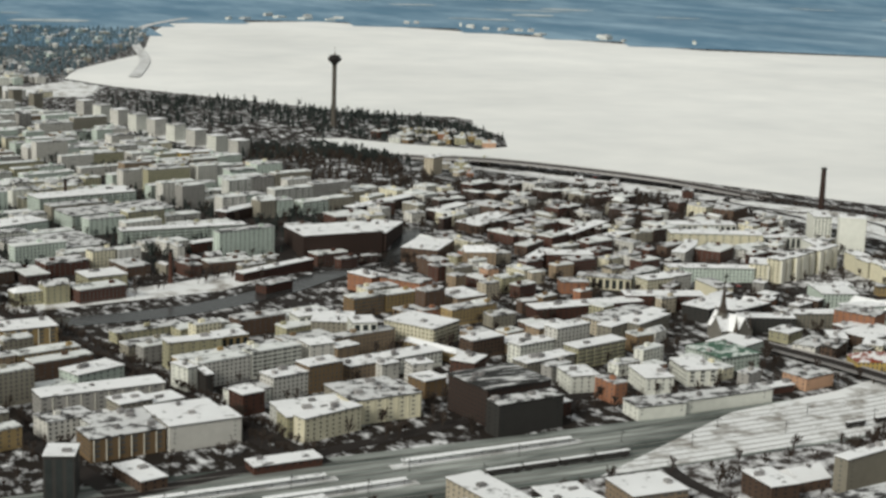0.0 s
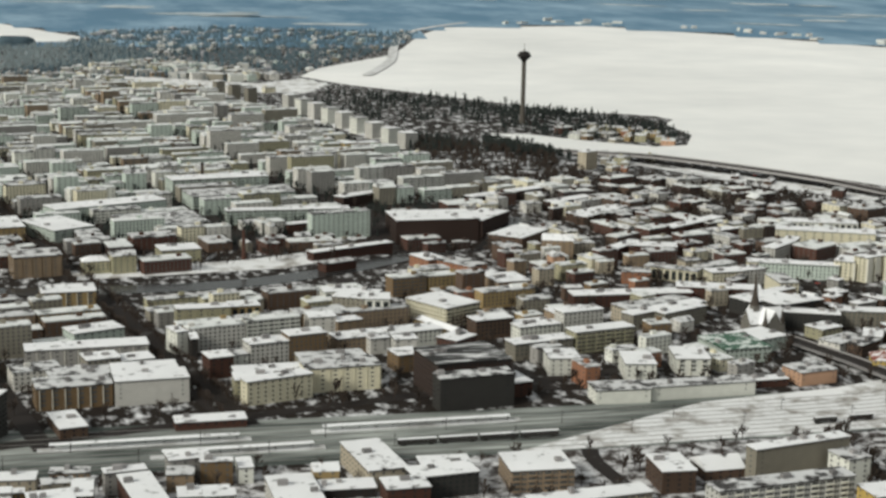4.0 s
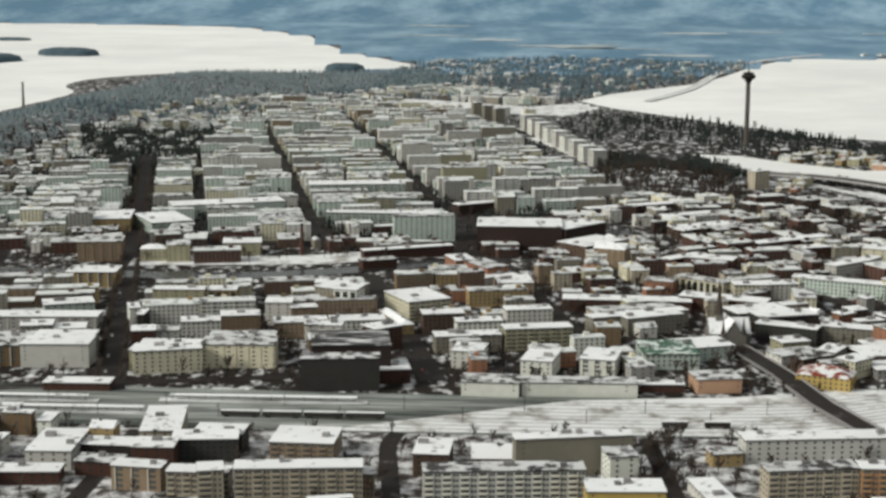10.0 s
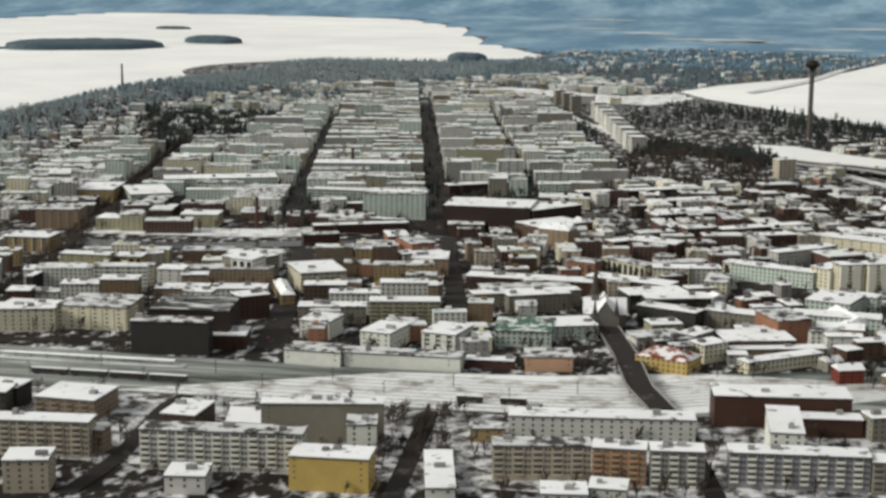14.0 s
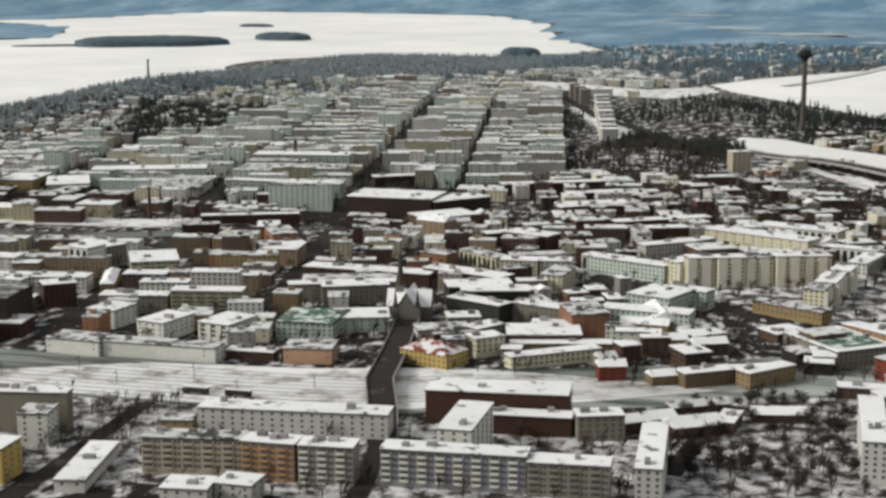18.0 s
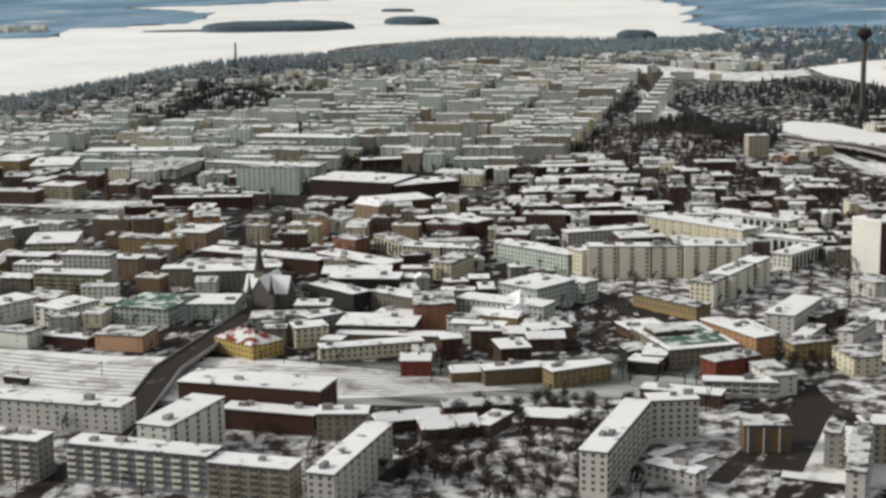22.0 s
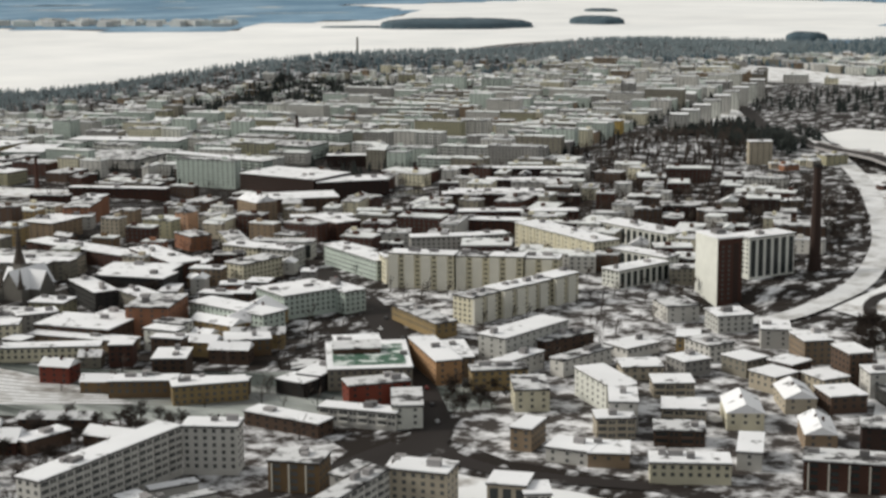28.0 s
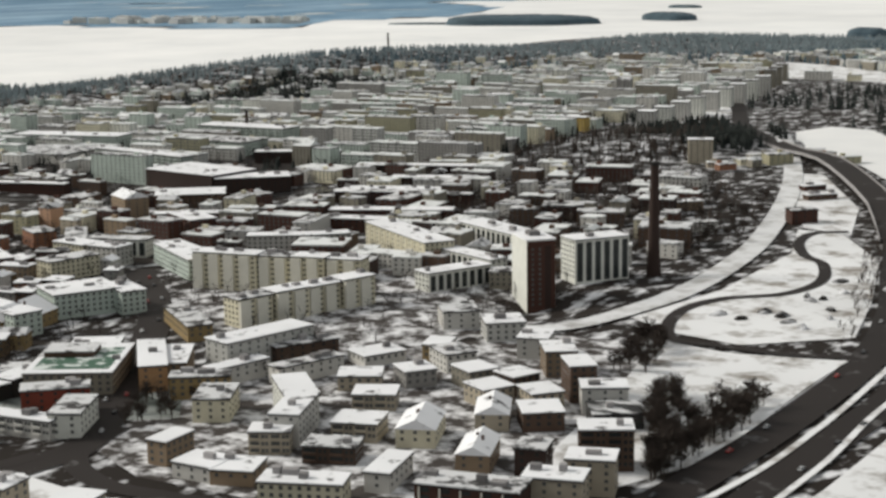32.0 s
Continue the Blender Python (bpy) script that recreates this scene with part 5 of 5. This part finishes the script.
PARK_2 = [(50, 1440), (100, 1690), (215, 1640), (300, 1540), (370, 1400), (360, 1300), (270, 1330), (200, 1400)]
PARK_3 = [(-355, 1400), (-250, 1490), (-215, 1340), (-240, 1180), (-290, 1200)]
clear = lambda x, y: x > -300 and dry(x, y) and not on_ridge(x, y) and not any(inside(x, y, p) for p in (PARK_1, PARK_2, PARK_3))
block_fill(EAST, 585, 660, (6.5, 9.5), ["cream", "beige", "greybeige", "offwhite", "white", "grey", "brown", "ochrebrown", "olive", "ochre", "tan"], 3, allow=lambda x, y: x < 120 and 636 < y < 800)
scatter([(10, 600), (130, 590), (150, 700), (120, 860), (40, 870), (-10, 790)], 220, (7, 15), (5, 9), MIXED, 8, (12, 12, -78), make=mass)
scatter([(140, 600), (250, 610), (240, 700), (200, 760), (140, 800)], 110, (6, 13), (3.5, 7), MIXED, 9, (15, 35, -60), make=single)
scatter([(-330, 470), (-60, 470), (-60, 524), (-330, 528)], 160, (7, 16), (4, 8), MIXED, 10, (0, 3, 90), make=single)
scatter([(150, 800), (340, 800), (345, 900), (250, 1070), (120, 1080), (60, 900)], 420, (8, 24), (5, 8), MILLS + ["offwhite", "cream"], 11, (10, 25, -70))
scatter([(-260, 790), (60, 850), (110, 1000), (20, 960), (-260, 905)], 280, (8, 28), (4.5, 7.5), MILLS, 12, (12, 12, -78))
block_fill(EAST, 660, 790, (6.5, 9.5), ["cream", "beige", "greybeige", "offwhite", "white", "grey", "brown", "ochrebrown", "olive", "ochre", "tan"], 4, allow=lambda x, y: x < 120 and 596 < y < 800, make=mass)
block_fill([(-275, -209), (-201, -139), (-131, -69), (-61, -4), (16, 42), (50, 110), (120, 196)], 905, 1480, (7.5, 11), OLD_TOWN, 5, allow=lambda x, y: clear(x, y) and y > 870, make=mass)
block_fill([(210, 262), (268, 330)], 985, 1700, (7, 12), OLD_TOWN, 6, allow=lambda x, y: clear(x, y) and x < 150, make=mass)
block_fill([(120, 196)], 1480, 1780, (7, 11), OLD_TOWN, 7, allow=clear, make=mass)
scatter([(-640, 1000), (-270, 900), (-200, 1200), (-120, 1650), (-280, 1650), (-560, 1300)], 2400, (6, 14), (3, 6), OLD_TOWN, 13, (12, 12, -78))
scatter([(-560, 1350), (-200, 1500), (-60, 1750), (-120, 2000), (-420, 1760)], 800, (5, 11), (3, 6.5), OLD_TOWN + ["cream", "offwhite"], 14, (12, -78), pitched=0.7)
scatter([(-200, 1650), (90, 1700), (100, 1850), (-60, 2050), (-160, 1950)], 420, (8, 26), (5, 8), OLD_TOWN, 15, (12, 12, -30))
scatter([(-150, 2060), (110, 1880), (210, 2100), (330, 2320), (420, 2580), (100, 2700), (-140, 2560)], 260, (6, 15), (3, 6), ["greybeige", "grey", "greengrey", "lightgrey", "bluegrey"], 16, (0, 30, 60), pitched=0.5)
scatter([(560, 2800), (798, 2835), (1020, 2545), (1200, 2190), (1270, 2230), (1070, 2630), (830, 2950), (560, 2920)], 150, (8, 26), (3, 6), ["offwhite", "white", "lightgrey"], 19, (0, 30, 60), pitched=0.5)
scatter([(220, 1110), (300, 1180), (360, 1330), (300, 1380), (250, 1340)], 160, (6, 16), (3, 6), MIXED, 17, (30, 60))
scatter([(-1660, 2140), (-1240, 2330), (-1300, 2420), (-1640, 2300)], 260, (14, 34), (5, 11), ["offwhite", "lightgrey", "white"], 18, (0, 40))
ob = new("distant_buildings", MASS.mesh("distant_buildings", *[WALL[k] for k in MASS_WALLS], OLD_SNOW, THIN_SNOW, GLASS))
tagged(ob, "dense mass of distant town buildings under snowy roofs", "buildings", kind="stuff")


# ---- heaps on the construction field ----
rnd = random.Random(5)
for i in range(14):
    g = Geo()
    r, hh = rnd.uniform(1.6, 4.2), rnd.uniform(0.8, 1.9)
    for k, z in ((1.0, 0), (0.8, 0.45), (0.45, 0.85), (0.1, 1.0)):
        g.v += [(r * k * (1 + rnd.uniform(-0.2, 0.2)) * math.cos(2 * math.pi * q / 9), r * k * 0.7 * (1 + rnd.uniform(-0.2, 0.2)) * math.sin(2 * math.pi * q / 9), hh * z) for q in range(9)]
    for j in range(3):
        for q in range(9):
            a, b = j * 9 + q, j * 9 + (q + 1) % 9
            g.face(a, b, b + 9, a + 9)
    g.face(*range(27, 36))
    heap = part("earth_mound", g, YARD)
    heap.matrix_world = pose(rnd.uniform(402, 436), rnd.uniform(800, 905), 0.3, 0, 0, rnd.uniform(0, 180))
    tagged(heap, "low brown earth mound patched with snow", "mound", group="earth mounds")

# ---- islands ----
def island(x, y, lx, ly, turn, h, label, material):
    rnd = random.Random(int(x))
    ob, g = new("island"), Geo()
    ob.matrix_world = pose(x, y, 0.3, 0, 0, turn)
    tagged(ob, label, "island")
    n = 40
    for j, (k, z) in enumerate(((1.0, 0), (0.97, 0.55), (0.85, 0.8), (0.55, 0.97), (0.2, 1.0))):
        for i in range(n):
            a = 2 * math.pi * i / n
            wob = 1 + 0.1 * math.sin(2 * a + x) + 0.06 * math.sin(5 * a)
            g.v.append((lx * k * wob * math.cos(a), ly * k * wob * math.sin(a), h * z * (1 + rnd.uniform(-0.06, 0.06))))
    for j in range(4):
        for i in range(n):
            a, b = j * n + i, j * n + (i + 1) % n
            g.face(a, b, b + n, a + n)
    g.face(*[4 * n + i for i in range(n)])
    part("woodland", g, material, ob)


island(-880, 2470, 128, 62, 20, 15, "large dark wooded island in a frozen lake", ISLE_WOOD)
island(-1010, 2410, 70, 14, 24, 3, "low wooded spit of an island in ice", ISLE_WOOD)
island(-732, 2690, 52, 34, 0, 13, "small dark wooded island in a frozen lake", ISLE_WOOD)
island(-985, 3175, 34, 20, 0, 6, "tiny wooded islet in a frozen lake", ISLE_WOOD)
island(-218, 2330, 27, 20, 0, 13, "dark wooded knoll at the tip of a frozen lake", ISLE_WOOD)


# ---- trees ----
def conifer(g, x, y, z, h, rnd):
    r = h * rnd.uniform(0.16, 0.24)
    for lo, hi, k in ((0.1, 0.55, 1.0), (0.4, 0.8, 0.72), (0.68, 1.0, 0.42)):
        n, base = 5, len(g.v)
        a0 = rnd.uniform(0, 6)
        for i in range(n):
            q = r * k * rnd.uniform(0.75, 1.2)
            g.v.append((x + q * math.cos(a0 + 1.2566 * i), y + q * math.sin(a0 + 1.2566 * i), z + h * lo))
        g.v.append((x + rnd.uniform(-0.1, 0.1) * r, y, z + h * hi))
        for i in range(n):
            g.face(base + i, base + (i + 1) % n, base + n)


def bare_bush(g, x, y, z, h, rnd, twigs=16):
    """A leafless tree seen from afar: trunk and a fan of twigs."""
    g.stick((x, y, z - 0.3), (x, y, z + h * 0.5), h * 0.035, h * 0.02)
    for i in range(twigs):
        a, b = rnd.uniform(0, 6.283), rnd.uniform(0.2, 1.0)
        s = z + h * rnd.uniform(0.15, 0.55)
        ex, ey, ez = x + math.cos(a) * h * 0.36 * b, y + math.sin(a) * h * 0.36 * b, s + h * rnd.uniform(0.25, 0.5)
        w = h * 0.03
        g.poly((x, y, s), (ex + w, ey - w, ez), (ex - w, ey + w, ez + w))


def woods(name, polygon, count, heights, material, label, seed, kind="conifer", mixed=0.0, test=None):
    rnd, g = random.Random(seed), Geo()
    xs, ys = [p[0] for p in polygon], [p[1] for p in polygon]
    for i in range(count):
        x, y = rnd.uniform(min(xs), max(xs)), rnd.uniform(min(ys), max(ys))
        if not inside(x, y, polygon) or not dry(x, y) or (test and not test(x, y)):
            continue
        h = rnd.uniform(*heights)
        if kind == "conifer" and rnd.random() >= mixed:
            conifer(g, x, y, rise(x, y) - 0.2, h, rnd)
        else:
            bare_bush(g, x, y, rise(x, y), h, rnd)
    tagged(part(name, g, material), label, "trees", kind="stuff")


apart = lambda x, y: free(x, y, 1.0)
woods("ridge_forest", RIDGE, 26000, (4.5, 8), RIDGE_WOOD, "pine forest on a long ridge, painted pale blue-grey with haze", 21, test=apart)
woods("tower_pines", PARK_2, 650, (6, 10), CONIFER, "dark pines on the hill by the tower", 22, mixed=0.15, test=apart)
woods("headland_pines", [(205, 1330), (260, 1300), (330, 1280), (360, 1310), (372, 1390), (325, 1440), (290, 1530), (200, 1620), (150, 1690), (140, 1620), (230, 1480)], 1000, (5, 9), CONIFER, "dark pines on the lake headland", 37, mixed=0.1, test=apart)
woods("park_trees", PARK_1, 900, (4, 8), BARE, "leafless park trees on a snowy hill", 23, mixed=0.75, test=apart)
woods("park_pines", [(100, 1235), (188, 1205), (194, 1250), (136, 1318), (106, 1335)], 420, (6, 9.5), CONIFER, "dense dark pines at the top of a snowy park", 29, test=apart)
woods("mill_trees", [(150, 880), (330, 880), (320, 1000), (250, 1110), (110, 1100)], 1500, (4, 7), BARE, "leafless trees round brick mills", 35, kind="bare", test=apart)
woods("belt_trees", [(449, 812), (457, 806), (432, 880), (405, 952), (384, 1010), (374, 1008), (398, 948), (424, 880)], 900, (2.5, 4.5), BARE, "dense brown thicket along the motorway", 36, kind="bare")
woods("bay_trees", [(172, 1190), (214, 1185), (206, 1262), (188, 1300), (165, 1300)], 420, (6, 9), CONIFER, "dark trees on the near shore of a small bay", 39, mixed=0.5, test=apart)
woods("town_park", PARK_3, 2400, (7, 11), CONIFER, "dense dark park trees among houses", 24, mixed=0.5, test=apart)
woods("shore_trees", [(250, 1310), (340, 1275), (372, 1380), (320, 1430), (270, 1345)], 200, (4, 8), CONIFER, "dark shore trees by the frozen lake", 25, mixed=0.4, test=apart)
woods("yard_trees", [(-330, 590), (340, 590), (340, 1000), (90, 1080), (-400, 1400), (-500, 1200)], 5200, (4, 7.5), BARE, "leafless yard trees between town buildings", 26, kind="bare", test=apart)
woods("suburb_trees", [(-480, 1400), (-100, 1700), (110, 1880), (330, 2320), (420, 2580), (100, 2700), (-140, 2560), (-150, 2060)], 14000, (5, 9), SUBURB_WOOD, "dark trees among suburb houses, blue haze painted in", 27, mixed=0.2, test=apart)
woods("court_trees", [(-330, 920), (-60, 900), (60, 940), (110, 1100), (40, 1500), (-120, 1650), (-330, 1450)], 3800, (5, 8.5), CONIFER, "dark trees in the courtyards of the old town", 38, mixed=0.45, test=apart)
g, rnd = Geo(), random.Random(31)
for i in range(150):
    for u in (-4.5, 4.5):
        x, y = grid_xy(6 + u + rnd.uniform(-0.5, 0.5), 600 + 4.6 * i + rnd.uniform(-1, 1))
        bare_bush(g, x, y, rise(x, y), rnd.uniform(4.5, 6.5), rnd, 22)
tagged(part("street_trees", g, BARE), "two rows of leafless dark trees along the main street", "trees", kind="stuff")
woods("avenue_trees", [(70, 445), (104, 445), (92, 528), (72, 528)], 160, (4, 6), BARE, "leafless trees along a walkway", 33, kind="bare", test=apart)
woods("foreground_trees", [(-330, 440), (335, 440), (335, 530), (-330, 530)], 500, (4, 7), BARE, "leafless trees between foreground blocks", 28, kind="bare", test=apart)


def tree_thing(seed, conifer_like=False):
    """A single tree with a trunk and limbs and a crown of twigs."""
    rnd = random.Random(seed)
    h = 7.0
    tree = new("bare_tree")
    tagged(tree, "leafless dark brown tree standing in snow", "tree", group="bare trees")
    trunk, crown = Geo(), Geo()
    trunk.stick((0, 0, -0.4), (0.1, 0, h * 0.4), 0.22, 0.14, 6)
    trunk.stick((0.1, 0, h * 0.4), (0, 0.1, h * 0.85), 0.14, 0.03, 5)
    for i in range(16):
        a, z = rnd.uniform(0, 6.283), h * rnd.uniform(0.2, 0.7)
        reach = h * rnd.uniform(0.2, 0.36)
        tip = (math.cos(a) * reach, math.sin(a) * reach, z + h * rnd.uniform(0.12, 0.3))
        trunk.stick((0.05, 0, z), tip, 0.07, 0.025)
        for j in range(26):
            t = rnd.uniform(0.3, 1.0)
            p = [tip[k] * t + (0.05, 0, z)[k] * (1 - t) for k in range(3)]
            q = [p[0] + rnd.uniform(-1, 1), p[1] + rnd.uniform(-1, 1), p[2] + rnd.uniform(0.2, 1.1)]
            n = (rnd.uniform(-0.1, 0.1), rnd.uniform(-0.1, 0.1), 0.05)
            crown.poly(tuple(p), tuple(q[k] + n[k] for k in range(3)), tuple(q[k] - n[k] for k in range(3)))
    part("trunk", trunk, BARK, tree)
    part("crown", crown, BARE, tree)
    return tree


models = [tree_thing(s) for s in range(5)]
rnd, placed = random.Random(77), 0
for polygon, count, scale in (([(413, 747), (423, 751), (412, 779), (403, 785), (402, 772)], 26, (0.7, 1.2)), ([(444, 716), (472, 670), (477, 679), (473, 714), (461, 750), (457, 745), (452, 734), (459, 709), (439, 740), (433, 740)], 115, (0.6, 1.2)), ([(248, 500), (312, 495), (306, 590), (255, 575)], 100, (0.6, 1.0)),
                              ([(326, 632), (345, 628), (350, 650), (330, 662)], 16, (0.6, 1.0)), ([(140, 680), (178, 676), (176, 700), (146, 700)], 26, (0.8, 1.2)), ([(355, 880), (345, 960), (300, 1060), (280, 1040), (330, 900)], 40, (0.6, 1.0))):
    xs, ys = [p[0] for p in polygon], [p[1] for p in polygon]
    tries = 0
    while count and tries < 2000:
        tries += 1
        x, y = rnd.uniform(min(xs), max(xs)), rnd.uniform(min(ys), max(ys))
        if not inside(x, y, polygon) or not free(x, y, 0.5):
            continue
        count -= 1
        k = rnd.uniform(*scale)
        m = pose(x, y, 0, 0, 0, rnd.uniform(0, 360))
        if placed < len(models):
            t = models[placed]
            t.matrix_world = m
        else:
            t = copy_thing(models[placed % 5], m)
        t.scale = (k, k, k)
        placed += 1


def car_thing(paint, label):
    """A small passenger car: body, cabin with windows, roof, wheels."""
    car = new("car")
    tagged(car, label, "car", group="cars")
    g = Geo()
    for x, lo, hi, wide in ((-1.3, 0.25, 0.5, 0.46), (-1.2, 0.14, 0.56, 0.5), (1.1, 0.14, 0.52, 0.5), (1.3, 0.25, 0.45, 0.44)):
        g.v += [(x, -wide, lo), (x, wide, lo), (x, wide, hi), (x, -wide, hi)]
    for i in range(3):
        for j in range(4):
            p, q = 4 * i + j, 4 * i + (j + 1) % 4
            g.face(p, q, q + 4, p + 4)
    g.face(3, 2, 1, 0)
    g.face(12, 13, 14, 15)
    part("body", g, paint, car)
    g = Geo()
    for z, a, c, wide in ((0.5, -1.0, 0.65, 0.47), (0.78, -0.7, 0.25, 0.4)):
        g.v += [(a, -wide, z), (c, -wide, z), (c, wide, z), (a, wide, z)]
    for j in range(4):
        g.face(j, (j + 1) % 4, (j + 1) % 4 + 4, j + 4)
    part("glazing", g, GLASS, car)
    g = Geo()
    g.box(-0.72, -0.41, 0.782, 0.27, 0.41, 0.83)
    part("roof", g, paint, car)
    for x in (-0.8, 0.8):
        for y in (-0.5, 0.5):
            g = Geo()
            g.v = [(x + 0.19 * math.cos(k * 0.785), y + s, 0.19 + 0.19 * math.sin(k * 0.785)) for s in (-0.06, 0.06) for k in range(8)]
            for k in range(8):
                g.face(k, (k + 1) % 8, 8 + (k + 1) % 8, 8 + k)
            g.face(*range(8))
            g.face(*range(15, 7, -1))
            wheel = part("wheel", g, EAVE, car)
            g = Geo()
            s = 0.064 if y > 0 else -0.064
            g.v = [(x + 0.11 * math.cos(k * 1.047), y + s, 0.19 + 0.11 * math.sin(k * 1.047)) for k in range(6)]
            g.face(*range(6))
            part("rim", g, HUT, wheel)
    return car


PAINTS = [car_thing(surface(f"{n}_car_paint", c, rough=0.35, vary=0.05), f"small {n} passenger car on slushy asphalt") for n, c in (("white", (0.7, 0.7, 0.7)), ("dark", (0.03, 0.03, 0.035)), ("red", (0.3, 0.03, 0.025)), ("silver", (0.4, 0.41, 0.42)))]
rnd, count = random.Random(91), 0
for line, off, z, many in ((MOTORWAY[:10], 2.2, 0.52, 12), ([(498, 640), (492, 712), (487, 774), (452, 880)], -2.2, 0.48, 9), ([(186, 766), (233, 734), (278, 692), (319, 646), (346, 613)], 2.4, 0.27, 9), ([(186, 766), (233, 734), (278, 692), (319, 646), (346, 613)], -2.4, 0.27, 6), ([grid_xy(6, 600), grid_xy(6, 860)], 2.0, 0.24, 8), ([grid_xy(131, 590), grid_xy(131, 640)], 2.0, 0.24, 2)):
    for i in range(many):
        k = (i + rnd.uniform(0.2, 0.8)) / many * (len(line) - 1)
        (ax, ay), (bx, by) = line[int(k)], line[int(k) + 1]
        t, way = k - int(k), math.atan2(by - ay, bx - ax)
        m = pose(ax + (bx - ax) * t - off * math.sin(way), ay + (by - ay) * t + off * math.cos(way), z, 0, 0, math.degrees(way) + (180 if off > 0 else 0))
        if count < 4:
            PAINTS[count].matrix_world = m
        else:
            copy_thing(PAINTS[rnd.choice((0, 1, 1, 2, 3))], m)
        count += 1
